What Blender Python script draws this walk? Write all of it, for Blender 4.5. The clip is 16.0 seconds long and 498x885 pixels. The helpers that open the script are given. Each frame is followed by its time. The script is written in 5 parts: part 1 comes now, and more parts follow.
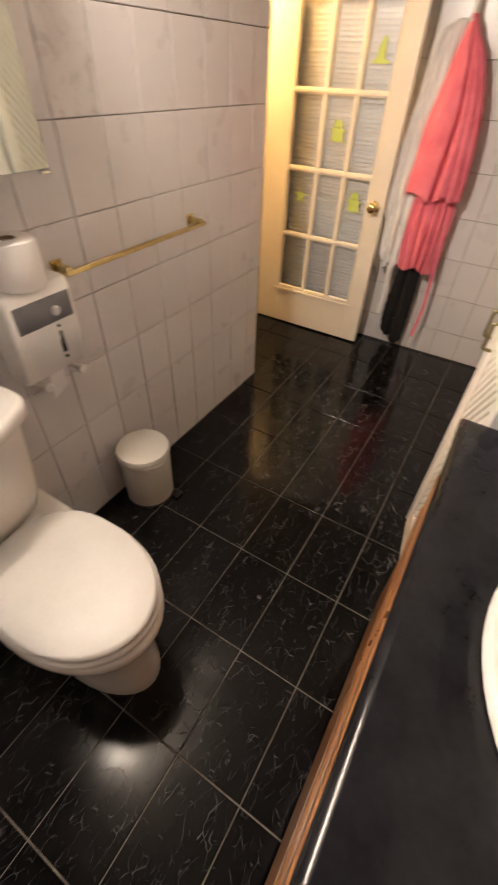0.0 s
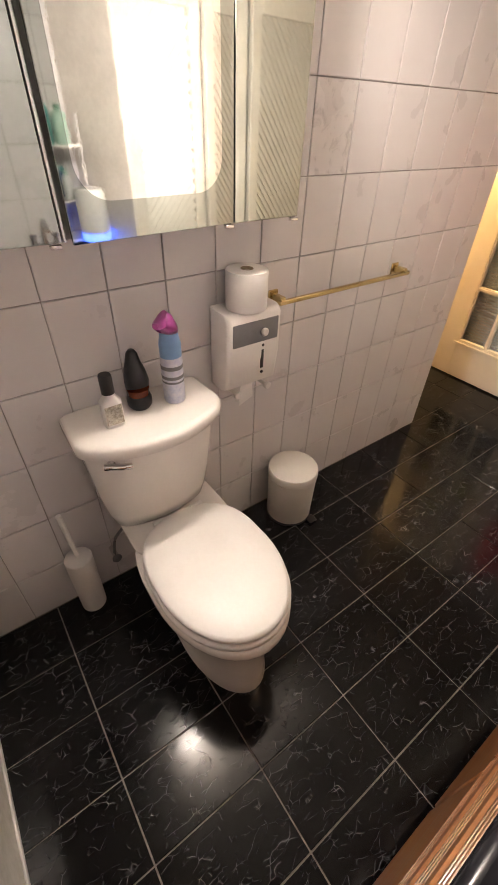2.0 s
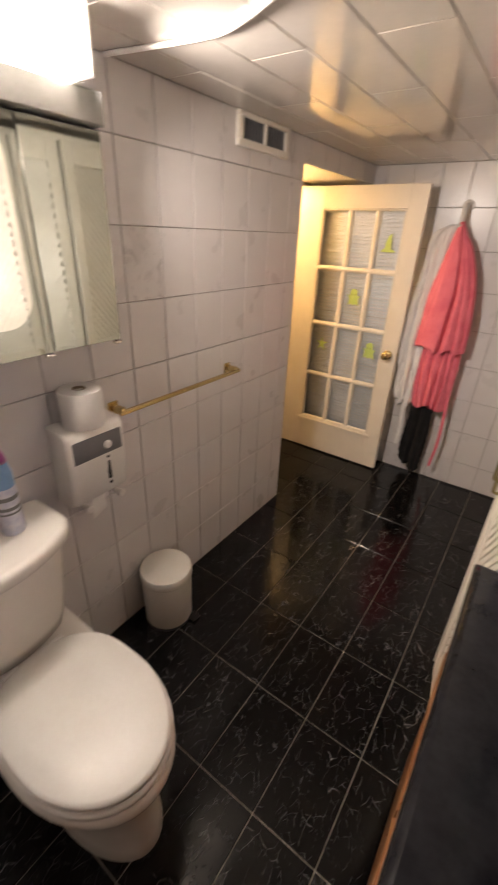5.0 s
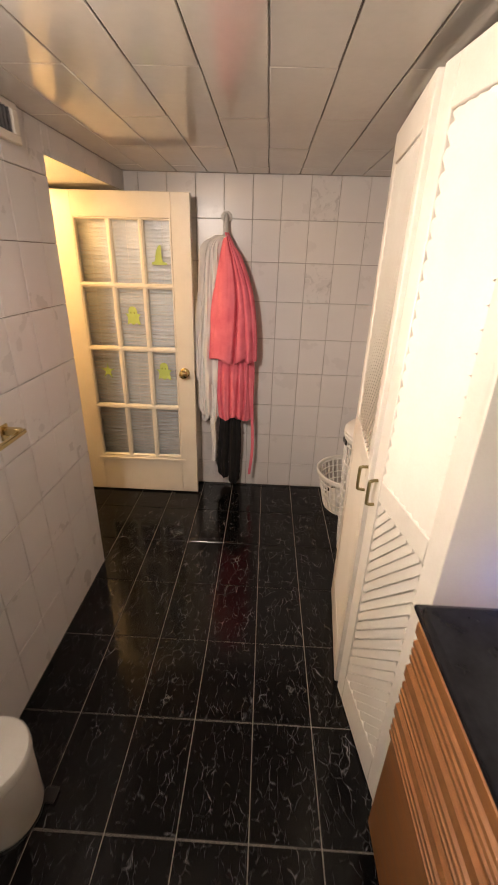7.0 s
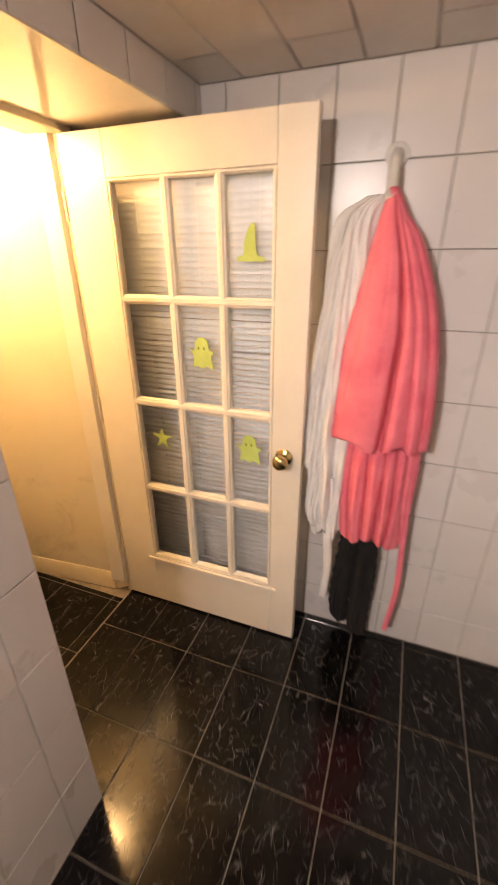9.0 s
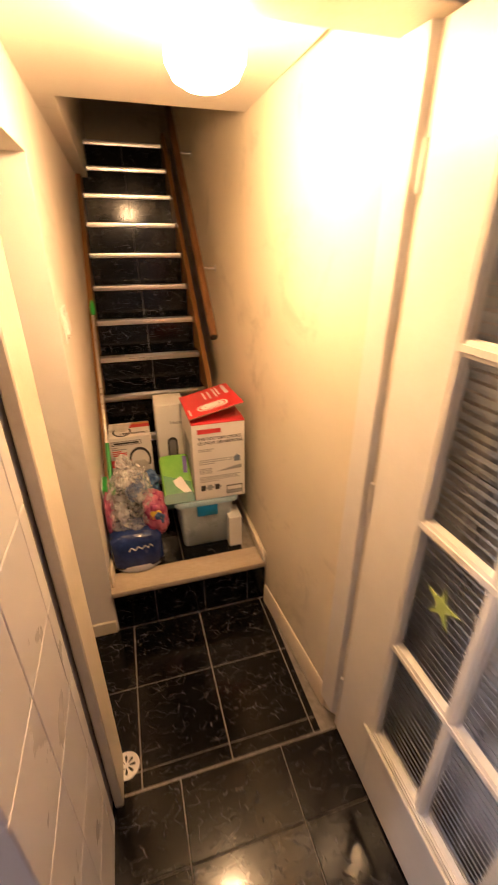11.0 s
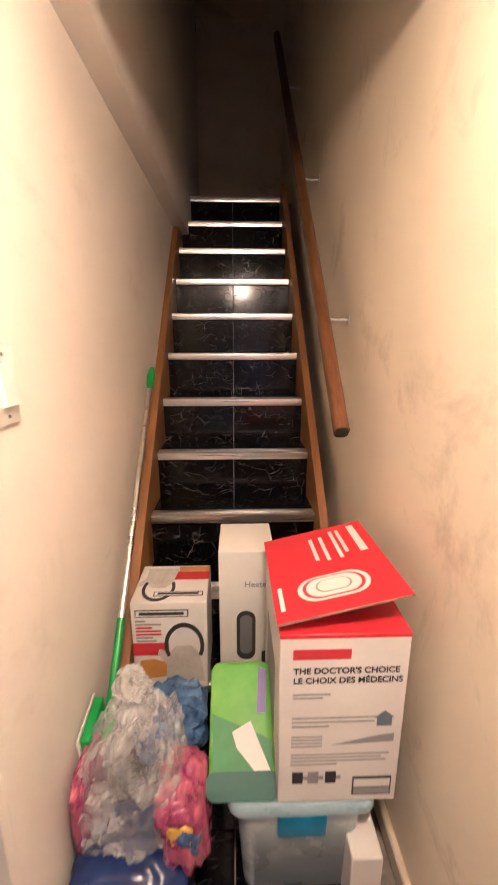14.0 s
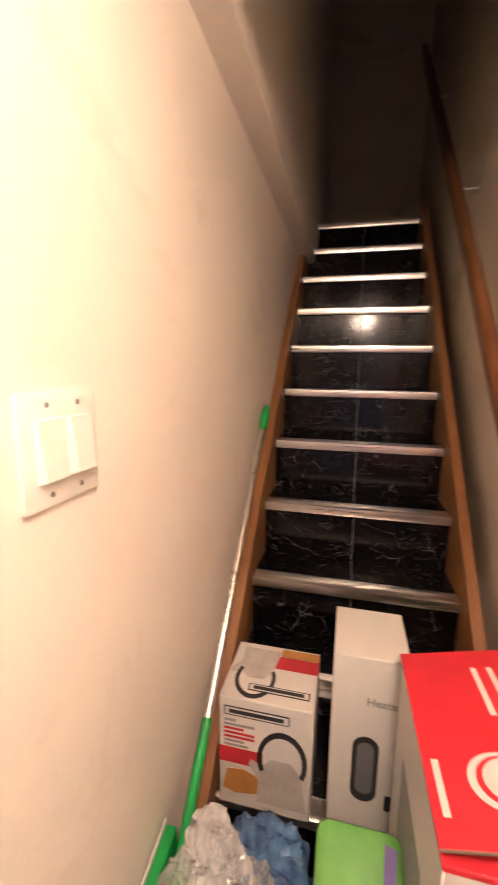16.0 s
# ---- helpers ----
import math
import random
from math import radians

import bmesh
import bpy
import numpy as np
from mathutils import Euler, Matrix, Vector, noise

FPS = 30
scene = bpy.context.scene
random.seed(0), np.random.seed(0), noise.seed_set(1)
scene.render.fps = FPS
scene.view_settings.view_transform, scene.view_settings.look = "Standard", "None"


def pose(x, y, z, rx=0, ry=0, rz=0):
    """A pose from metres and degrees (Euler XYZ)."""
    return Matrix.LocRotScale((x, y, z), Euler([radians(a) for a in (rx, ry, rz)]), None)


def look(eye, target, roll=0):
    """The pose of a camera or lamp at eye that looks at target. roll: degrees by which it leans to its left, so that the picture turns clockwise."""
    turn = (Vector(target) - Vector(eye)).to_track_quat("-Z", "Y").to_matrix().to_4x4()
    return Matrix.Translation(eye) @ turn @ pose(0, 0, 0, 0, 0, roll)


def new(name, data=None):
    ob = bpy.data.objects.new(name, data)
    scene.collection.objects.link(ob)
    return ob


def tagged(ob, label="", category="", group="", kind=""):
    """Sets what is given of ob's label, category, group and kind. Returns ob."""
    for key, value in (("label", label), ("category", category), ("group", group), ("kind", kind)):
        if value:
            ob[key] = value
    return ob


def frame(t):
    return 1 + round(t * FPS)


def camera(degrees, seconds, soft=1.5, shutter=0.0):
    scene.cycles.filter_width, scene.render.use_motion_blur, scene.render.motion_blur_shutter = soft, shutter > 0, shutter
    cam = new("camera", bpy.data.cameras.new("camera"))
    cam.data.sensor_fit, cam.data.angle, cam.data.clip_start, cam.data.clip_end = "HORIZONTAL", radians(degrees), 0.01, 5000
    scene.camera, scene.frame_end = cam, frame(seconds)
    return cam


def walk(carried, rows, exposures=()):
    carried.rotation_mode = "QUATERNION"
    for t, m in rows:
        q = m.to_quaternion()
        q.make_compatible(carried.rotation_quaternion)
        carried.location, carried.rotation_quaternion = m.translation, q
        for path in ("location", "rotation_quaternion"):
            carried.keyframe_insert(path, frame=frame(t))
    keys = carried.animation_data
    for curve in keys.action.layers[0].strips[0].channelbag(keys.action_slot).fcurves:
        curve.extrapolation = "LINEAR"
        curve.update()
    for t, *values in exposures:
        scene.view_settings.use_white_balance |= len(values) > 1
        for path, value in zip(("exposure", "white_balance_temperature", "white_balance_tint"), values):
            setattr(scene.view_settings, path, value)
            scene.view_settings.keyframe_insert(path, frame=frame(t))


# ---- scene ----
cam = camera(62.7, 16.0, shutter=0.5)
PATH = [
    (0, (0.483, 0.71, 1.594), (-0.253, 1.983, 0.238), 2.4),
    (0.5, (0.449, 0.645, 1.603), (-0.528, 1.774, 0.272), 2.0),
    (1, (0.43, 0.616, 1.603), (-0.695, 1.62, 0.288), 1.7),
    (1.5, (0.425, 0.586, 1.607), (-0.776, 1.537, 0.321), 1.8),
    (2, (0.434, 0.574, 1.618), (-0.813, 1.512, 0.367), 2.0),
    (2.5, (0.436, 0.573, 1.622), (-0.837, 1.505, 0.394), 1.9),
    (3, (0.432, 0.574, 1.624), (-0.855, 1.516, 0.417), 1.7),
    (3.5, (0.429, 0.576, 1.627), (-0.86, 1.573, 0.468), 1.7),
    (4, (0.438, 0.583, 1.648), (-0.828, 1.702, 0.578), 1.9),
    (4.5, (0.46, 0.601, 1.678), (-0.723, 1.872, 0.686), 2.1),
    (5, (0.497, 0.656, 1.707), (-0.507, 2.125, 0.792), 2.5),
    (5.2, (0.517, 0.684, 1.715), (-0.398, 2.224, 0.826), 2.4),
    (7.3, (0.154, 1.072, 1.669), (0.132, 2.899, 0.855), 1.5),
    (7.5, (0.155, 1.185, 1.661), (0.13, 3.016, 0.858), 1.3),
    (8, (0.153, 1.512, 1.653), (0.038, 3.341, 0.85), 0.5),
    (8.5, (0.02, 1.908, 1.664), (-0.291, 3.703, 0.84), -0.1),
    (9, (-0.002, 2.325, 1.645), (-0.646, 4.022, 0.807), -0.4),
    (9.5, (-0.121, 2.719, 1.641), (-1.09, 4.217, 0.738), -0.0),
    (10, (-0.228, 3.044, 1.613), (-1.698, 4.085, 0.745), -1.7),
    (10.2, (-0.149, 3.028, 1.643), (-1.693, 3.963, 0.781), -1.1),
    (12.3, (-1.044, 3.165, 1.673), (-2.858, 3.163, 0.831), -1.4),
    (12.5, (-1.084, 3.163, 1.659), (-2.915, 3.176, 0.854), -1.0),
    (13, (-1.173, 3.119, 1.624), (-3.041, 3.113, 0.908), -0.6),
    (13.5, (-1.302, 3.145, 1.485), (-3.22, 3.084, 0.921), -1.2),
    (14, (-1.42, 3.218, 1.473), (-3.36, 3.281, 0.994), -0.0),
    (14.5, (-1.52, 3.192, 1.478), (-3.479, 3.249, 1.077), 0.1),
    (15, (-1.595, 3.165, 1.484), (-3.563, 3.212, 1.129), 0.4),
    (15.5, (-1.64, 3.149, 1.48), (-3.61, 3.093, 1.137), 0.8),
    (16, (-1.651, 3.164, 1.491), (-3.568, 2.707, 1.147), 0.8),
]
walk(cam, [(t, look(eye, target, roll)) for t, eye, target, roll in PATH], [(0, 1.78, 7000, 12), (0.8, 2.12, 6700, 12), (2.5, 1.98, 6600, 12), (4, 1.74, 6600, 12), (5.2, 1.42, 6700, 12), (7.3, 1.5, 6900, 13), (9, 1.88, 6700, 15), (10.2, 1.40, 6350, 18), (12.3, 1.72, 4650, 31), (13.2, 1.78, 4560, 29), (14.3, 1.98, 4230, 24), (15.4, 2.0, 4220, 24), (16, 1.76, 4420, 27)])

# ---- world and lights ----
world = bpy.data.worlds.new("world")
scene.world = world
world.use_nodes = True
world.node_tree.nodes["Background"].inputs[0].default_value = (1.0, 0.93, 0.85, 1)
world.node_tree.nodes["Background"].inputs[1].default_value = 0.005


def lamp(name, kind, place, watts, colour, size=0.05, target=None, size_y=None):
    data = bpy.data.lights.new(name, kind)
    data.energy, data.color = watts, colour
    if kind == "AREA":
        data.size = size
        if size_y:
            data.shape, data.size_y = "RECTANGLE", size_y
    else:
        data.shadow_soft_size = size
    ob = new(name, data)
    ob.matrix_world = look(place, target) if target else Matrix.Translation(place)
    return ob


VANITY, HALL = (1.0, 0.88, 0.78), (1.0, 0.60, 0.235)
# Fill lamp added past the tube's end to brighten the far walls; no fitting.
vanity_end = lamp("vanity_end", "AREA", (-0.510, 1.447, 2.045), 3.6, VANITY, 0.14, (0.72, 3.70, 0.95), 0.06)
vanity_end.data.spread = radians(112)
TUBE_GLOW, SHADE_GLOW = 66, 78


# ---- geometry helpers ----
def finish(me, mat, sharp=38):
    me.materials.append(mat)
    if len(me.polygons):
        me.polygons.foreach_set("use_smooth", [True] * len(me.polygons))
        me.set_sharp_from_angle(angle=radians(sharp))


def part(name, bm, mat, parent=None, label="", sharp=38):
    me = bpy.data.meshes.new(name)
    bmesh.ops.recalc_face_normals(bm, faces=bm.faces)
    bm.to_mesh(me)
    bm.free()
    finish(me, mat, sharp)
    ob = new(name, me)
    if parent is not None:
        ob.parent = parent
        if parent.parent is None:
            ob.matrix_parent_inverse = parent.matrix_basis.inverted()
    if label:
        ob["label"] = label
    return ob


def thing(name, base, label, category, group="", turn=0):
    ob = new(name)
    ob.empty_display_size = 0.05
    ob.matrix_basis = Matrix.Translation(base) @ Matrix.Rotation(radians(turn), 4, "Z")
    return tagged(ob, label, category, group)


def structure(name, bm, mat, label, category):
    return tagged(part(name, bm, mat), label, category, "", "structure")


def addbox(bm, x0, x1, y0, y1, z0, z1, bev=0.0, seg=1, m=None):
    r = bmesh.ops.create_cube(bm, size=1)
    vs = r["verts"]
    bmesh.ops.scale(bm, verts=vs, vec=(abs(x1 - x0), abs(y1 - y0), abs(z1 - z0)))
    bmesh.ops.translate(bm, verts=vs, vec=((x0 + x1) / 2, (y0 + y1) / 2, (z0 + z1) / 2))
    if m is not None:
        bmesh.ops.transform(bm, matrix=m, verts=vs)
    if bev:
        es = list({e for v in vs for e in v.link_edges})
        bmesh.ops.bevel(bm, geom=es, offset=bev, segments=seg, profile=0.5, affect="EDGES")
    return bm


def box(x0, x1, y0, y1, z0, z1, bev=0.0, seg=1, m=None):
    return addbox(bmesh.new(), x0, x1, y0, y1, z0, z1, bev, seg, m)


def loft(rings, close=True, cap=True, bm=None):
    bm = bm or bmesh.new()
    made = [[bm.verts.new(p) for p in ring] for ring in rings]
    n = len(made[0])
    for a, b in zip(made, made[1:]):
        for i in range(n if close else n - 1):
            j = (i + 1) % n
            bm.faces.new((a[i], a[j], b[j], b[i]))
    if cap and close:
        bm.faces.new(made[0][::-1])
        bm.faces.new(made[-1])
    return bm


def lathe(profile, c, seg=32, bm=None, axis=None):
    rings = []
    for r, z in profile:
        rings.append([(r * math.cos(2 * math.pi * i / seg), r * math.sin(2 * math.pi * i / seg), z) for i in range(seg)])
    q = Vector(axis).to_track_quat("Z", "Y").to_matrix() if axis else Matrix.Identity(3)
    rings = [[Vector(c) + q @ Vector(p) for p in ring] for ring in rings]
    return loft(rings, bm=bm)


def rod(a, b, r, seg=16, r2=None, bm=None):
    a, b = Vector(a), Vector(b)
    return lathe([(r, 0), (r if r2 is None else r2, (b - a).length)], a, seg, bm, b - a)


def tube(points, r, seg=10, bm=None):
    pts = [Vector(p) for p in points]
    rings = []
    up = Vector((0.13, 0.27, 0.95)).normalized()
    for i, p in enumerate(pts):
        d = (pts[min(i + 1, len(pts) - 1)] - pts[max(i - 1, 0)]).normalized()
        s = d.cross(up).normalized()
        u = s.cross(d)
        rings.append([p + r * (math.cos(a) * s + math.sin(a) * u) for a in [2 * math.pi * k / seg for k in range(seg)]])
    return loft(rings, bm=bm)


def curve(points, n=8):
    """Points along a smooth line through the given ones."""
    p = [Vector(q) for q in points]
    p = [2 * p[0] - p[1]] + p + [2 * p[-1] - p[-2]]
    out = []
    for a, b, c, d in zip(p, p[1:], p[2:], p[3:]):
        for k in range(n):
            t = k / n
            out.append(0.5 * (2 * b + (c - a) * t + (2 * a - 5 * b + 4 * c - d) * t * t + (3 * b - a - 3 * c + d) * t ** 3))
    return out + [p[-2]]


def rounded(w, d, r, n=6):
    """A rounded rectangle round the origin, as (x, y)."""
    out = []
    for cx, cy, a0 in ((w / 2 - r, d / 2 - r, 0), (-w / 2 + r, d / 2 - r, 90), (-w / 2 + r, -d / 2 + r, 180), (w / 2 - r, -d / 2 + r, 270)):
        out += [(cx + r * math.cos(radians(a0 + 90 * k / n)), cy + r * math.sin(radians(a0 + 90 * k / n))) for k in range(n + 1)]
    return out


def prism(outline, m, depth, bm=None):
    """A flat outline (x, y) carried by the matrix m, thickened by depth along its z."""
    return loft([[m @ Vector((x, y, z)) for x, y in outline] for z in (0, depth)], bm=bm)


def face_matrix(origin, right, up):
    r, u = Vector(right).normalized(), Vector(up).normalized()
    n = r.cross(u)
    return Matrix.Translation(origin) @ Matrix((r, u, n)).transposed().to_4x4()


def lettering(name, text, height, m, mat, parent):
    c = bpy.data.curves.new(name, "FONT")
    c.body, c.size, c.extrude, c.offset = text, height, 0.0004, 0.0004
    tmp = new("tmp", c)
    me = bpy.data.meshes.new_from_object(tmp.evaluated_get(bpy.context.evaluated_depsgraph_get()))
    bpy.data.objects.remove(tmp)
    me.transform(m)
    bm = bmesh.new()
    bm.from_mesh(me)
    return part(name, bm, mat, parent)


def bar(name, m, x0, x1, y0, y1, mat, parent, depth=0.0008, label=""):
    return part(name, prism([(x0, y0), (x1, y0), (x1, y1), (x0, y1)], m, depth), mat, parent, label)


# ---- materials ----
def nodes_of(name):
    mat = bpy.data.materials.new(name)
    mat.use_nodes = True
    t = mat.node_tree
    return mat, t, t.nodes["Principled BSDF"]


def link(t, a, b):
    t.links.new(a, b)


def coords(t, scale=1.0, jitter=False):
    tc = t.nodes.new("ShaderNodeTexCoord")
    out = tc.outputs["Object"]
    if jitter:
        oi = t.nodes.new("ShaderNodeObjectInfo")
        mul = t.nodes.new("ShaderNodeMath")
        mul.operation, mul.inputs[1].default_value = "MULTIPLY", 37.0
        link(t, oi.outputs["Random"], mul.inputs[0])
        add = t.nodes.new("ShaderNodeVectorMath")
        add.operation = "ADD"
        link(t, out, add.inputs[0])
        link(t, mul.outputs[0], add.inputs[1])
        out = add.outputs[0]
    return out


def tex_noise(t, vec, scale, detail=4, rough=0.55, distortion=0.0):
    n = t.nodes.new("ShaderNodeTexNoise")
    n.inputs["Scale"].default_value, n.inputs["Detail"].default_value = scale, detail
    n.inputs["Roughness"].default_value, n.inputs["Distortion"].default_value = rough, distortion
    link(t, vec, n.inputs["Vector"])
    return n


def ramp(t, fac, *stops):
    r = t.nodes.new("ShaderNodeValToRGB")
    e = r.color_ramp.elements
    while len(e) < len(stops):
        e.new(0.5)
    for el, (p, c) in zip(e, stops):
        el.position = p
        el.color = (*c, 1) if len(c) == 3 else c
    link(t, fac, r.inputs[0])
    return r


def grey(v):
    return (v, v, v)


def bump(t, bsdf, height, strength, dist=0.002):
    b = t.nodes.new("ShaderNodeBump")
    b.inputs["Strength"].default_value, b.inputs["Distance"].default_value = strength, dist
    link(t, height, b.inputs["Height"])
    link(t, b.outputs[0], bsdf.inputs["Normal"])
    return b


def surface(name, c1, c2, scale=8, rough=0.5, rough2=None, relief=0.1, fine=90, metal=0.0, jitter=False, coat=0.0, stretch=None, detail=5):
    """A two-scale procedural surface between the colours c1 and c2."""
    mat, t, b = nodes_of(name)
    v = coords(t, jitter=jitter)
    if stretch:
        mp = t.nodes.new("ShaderNodeMapping")
        mp.inputs["Scale"].default_value = stretch
        link(t, v, mp.inputs["Vector"])
        v = mp.outputs[0]
    n1, n2 = tex_noise(t, v, scale, detail), tex_noise(t, v, fine, 3)
    mix = t.nodes.new("ShaderNodeMix")
    mix.inputs[0].default_value = 0.3
    link(t, n1.outputs["Fac"], mix.inputs[2])
    link(t, n2.outputs["Fac"], mix.inputs[3])
    r = ramp(t, mix.outputs[0], (0.32, c1), (0.68, c2))
    link(t, r.outputs[0], b.inputs["Base Color"])
    r2 = ramp(t, n1.outputs["Fac"], (0.3, grey(rough)), (0.7, grey(rough2 if rough2 is not None else rough * 1.25)))
    link(t, r2.outputs[0], b.inputs["Roughness"])
    b.inputs["Metallic"].default_value = metal
    b.inputs["Coat Weight"].default_value = coat
    b.inputs["Coat Roughness"].default_value = 0.08
    if relief:
        bump(t, b, mix.outputs[0], relief)
    return mat


def black_marble(name):
    mat, t, b = nodes_of(name)
    v = coords(t, jitter=True)
    warp = tex_noise(t, v, 7, 3, 0.5)
    streaks = None
    for turn, scale, thin in ((0.6, 21, 0.018), (-0.9, 25, 0.016), (2.0, 34, 0.018)):
        mp = t.nodes.new("ShaderNodeMapping")
        mp.inputs["Rotation"].default_value = (0.4, 0.2, turn)
        mp.inputs["Scale"].default_value = (1.0, 0.55, 0.8)
        link(t, v, mp.inputs["Vector"])
        add = t.nodes.new("ShaderNodeVectorMath")
        add.operation = "MULTIPLY_ADD"
        link(t, warp.outputs["Color"], add.inputs[0])
        add.inputs[1].default_value = (0.06, 0.06, 0.06)
        link(t, mp.outputs[0], add.inputs[2])
        vo = t.nodes.new("ShaderNodeTexVoronoi")
        vo.feature, vo.inputs["Scale"].default_value = "DISTANCE_TO_EDGE", scale
        link(t, add.outputs[0], vo.inputs["Vector"])
        line = ramp(t, vo.outputs["Distance"], (0.0, grey(1)), (thin * 0.4, grey(0.45)), (thin * 1.6, grey(0)))
        keep = ramp(t, tex_noise(t, mp.outputs[0], scale * 0.9, 3, 0.6).outputs["Fac"], (0.53, grey(0)), (0.72, grey(1)))
        mul = t.nodes.new("ShaderNodeMath")
        mul.operation = "MULTIPLY"
        link(t, line.outputs[0], mul.inputs[0])
        link(t, keep.outputs[0], mul.inputs[1])
        if streaks is not None:
            top = t.nodes.new("ShaderNodeMath")
            top.operation = "MAXIMUM"
            link(t, streaks, top.inputs[0])
            link(t, mul.outputs[0], top.inputs[1])
            mul = top
        streaks = mul.outputs[0]
    cloud = ramp(t, tex_noise(t, v, 14, 5, 0.65).outputs["Fac"], (0.40, (0.0018, 0.0018, 0.002)), (0.80, (0.010, 0.010, 0.011)))
    mix = t.nodes.new("ShaderNodeMix")
    mix.data_type = "RGBA"
    link(t, streaks, mix.inputs[0])
    link(t, cloud.outputs[0], mix.inputs[6])
    mix.inputs[7].default_value = (0.21, 0.21, 0.22, 1)
    link(t, mix.outputs[2], b.inputs["Base Color"])
    smear = ramp(t, tex_noise(t, v, 5, 4).outputs["Fac"], (0.3, grey(0.10)), (0.7, grey(0.17)))
    link(t, smear.outputs[0], b.inputs["Roughness"])
    b.inputs["Specular IOR Level"].default_value = 0.29
    bump(t, b, tex_noise(t, v, 6, 2).outputs["Fac"], 0.05, 0.01)
    return mat


def glass(name, rough=0.0, colour=(1, 1, 1), ior=1.45):
    mat, t, b = nodes_of(name)
    b.inputs["Base Color"].default_value = (*colour, 1)
    b.inputs["Transmission Weight"].default_value = 1
    b.inputs["Roughness"].default_value, b.inputs["IOR"].default_value = rough, ior
    return mat


def glow(name, colour, strength):
    mat, t, b = nodes_of(name)
    b.inputs["Base Color"].default_value = (0.8, 0.8, 0.8, 1)
    b.inputs["Emission Color"].default_value, b.inputs["Emission Strength"].default_value = (*colour, 1), strength
    return mat


def plain(name, c, rough=0.45, metal=0.0, coat=0.0):
    d = tuple(max(0, v * 0.82) for v in c)
    return surface(name, d, c, 14, rough, None, 0.05, 120, metal, False, coat)


MARBLE = black_marble("black_marble_tile")
GROUT = surface("floor_grout", (0.16, 0.14, 0.115), (0.30, 0.27, 0.23), 30, 0.8, relief=0.3)
WALLTILE = surface("grey_glazed_tile", (0.615, 0.59, 0.59), (0.64, 0.615, 0.612), 5, 0.27, 0.29, 0.025, 60, jitter=True)
WALLGROUT = surface("wall_grout", (0.30, 0.28, 0.265), (0.40, 0.38, 0.36), 25, 0.85, relief=0.3)
CEILTILE = surface("glossy_ceiling_panel", (0.52, 0.49, 0.45), (0.58, 0.55, 0.51), 3, 0.07, 0.12, 0.02, 40)
PAINT = surface("cream_wall_paint", (0.71, 0.665, 0.60), (0.78, 0.735, 0.68), 2.2, 0.55, 0.7, 0.15, 240)
SCUFF = surface("scuffed_cream_paint", (0.68, 0.605, 0.45), (0.76, 0.68, 0.525), 2.2, 0.5, 0.7, 0.15, 240)


def smudges(mat, scale, colour, lo, hi, strength):
    """Sparse grimy patches mixed over a material's colour."""
    t = mat.node_tree
    b = t.nodes["Principled BSDF"]
    src = b.inputs["Base Color"].links[0].from_socket
    v = coords(t)
    m1 = ramp(t, tex_noise(t, v, scale, 6, 0.7, 0.6).outputs["Fac"], (lo, grey(0)), (hi, grey(strength)))
    mix = t.nodes.new("ShaderNodeMix")
    mix.data_type = "RGBA"
    link(t, m1.outputs[0], mix.inputs[0])
    link(t, src, mix.inputs[6])
    mix.inputs[7].default_value = (*colour, 1)
    link(t, mix.outputs[2], b.inputs["Base Color"])
    return mat


smudges(SCUFF, 3.2, (0.38, 0.33, 0.25), 0.56, 0.72, 0.55)
smudges(PAINT, 2.6, (0.48, 0.42, 0.33), 0.60, 0.74, 0.35)
CEILPAINT = surface("ceiling_paint", (0.70, 0.66, 0.58), (0.76, 0.72, 0.65), 3, 0.6, relief=0.1)
WHITEPAINT = surface("white_gloss_paint", (0.70, 0.655, 0.58), (0.77, 0.73, 0.66), 6, 0.32, 0.42, 0.08, 150)
TRIM = surface("yellowed_trim_paint", (0.60, 0.52, 0.38), (0.72, 0.645, 0.52), 7, 0.4, 0.5, 0.12, 120)
LEDGEWOOD = surface("worn_beige_board", (0.36, 0.29, 0.20), (0.54, 0.46, 0.35), 9, 0.5, 0.7, 0.2, 130, stretch=(1, 0.25, 1))
WOOD = surface("orange_brown_wood", (0.23, 0.10, 0.026), (0.38, 0.18, 0.052), 9, 0.32, 0.42, 0.15, 70, stretch=(0.5, 3.5, 3.5), coat=0.3)
STAIRWOOD = surface("orange_stair_wood", (0.20, 0.088, 0.018), (0.31, 0.145, 0.032), 9, 0.35, 0.5, 0.1, 80, stretch=(0.5, 4, 0.5))
RAILWOOD = surface("dark_red_wood", (0.090, 0.036, 0.010), (0.185, 0.078, 0.021), 10, 0.3, 0.4, 0.1, 80, stretch=(0.4, 3, 0.4), coat=0.3)
OAK = surface("vanity_wood", (0.19, 0.075, 0.026), (0.34, 0.145, 0.052), 10, 0.3, 0.4, 0.15, 80, stretch=(4, 0.35, 4), coat=0.3)
PORCELAIN = surface("white_porcelain", (0.74, 0.71, 0.67), (0.79, 0.765, 0.73), 3, 0.09, 0.13, 0.0)
WHITEPLASTIC = surface("white_plastic", (0.70, 0.68, 0.65), (0.76, 0.745, 0.72), 8, 0.35, 0.42, 0.03)
GREYPLASTIC = plain("grey_plastic", (0.17, 0.17, 0.18), 0.4)
BLACKPLASTIC = plain("black_plastic", (0.014, 0.013, 0.013), 0.28)
PAPER = surface("tissue_paper", (0.76, 0.745, 0.72), (0.82, 0.80, 0.78), 20, 0.9, relief=0.35)
BRASS = surface("polished_brass", (0.56, 0.43, 0.19), (0.72, 0.57, 0.29), 12, 0.16, 0.26, 0.02, metal=1.0)
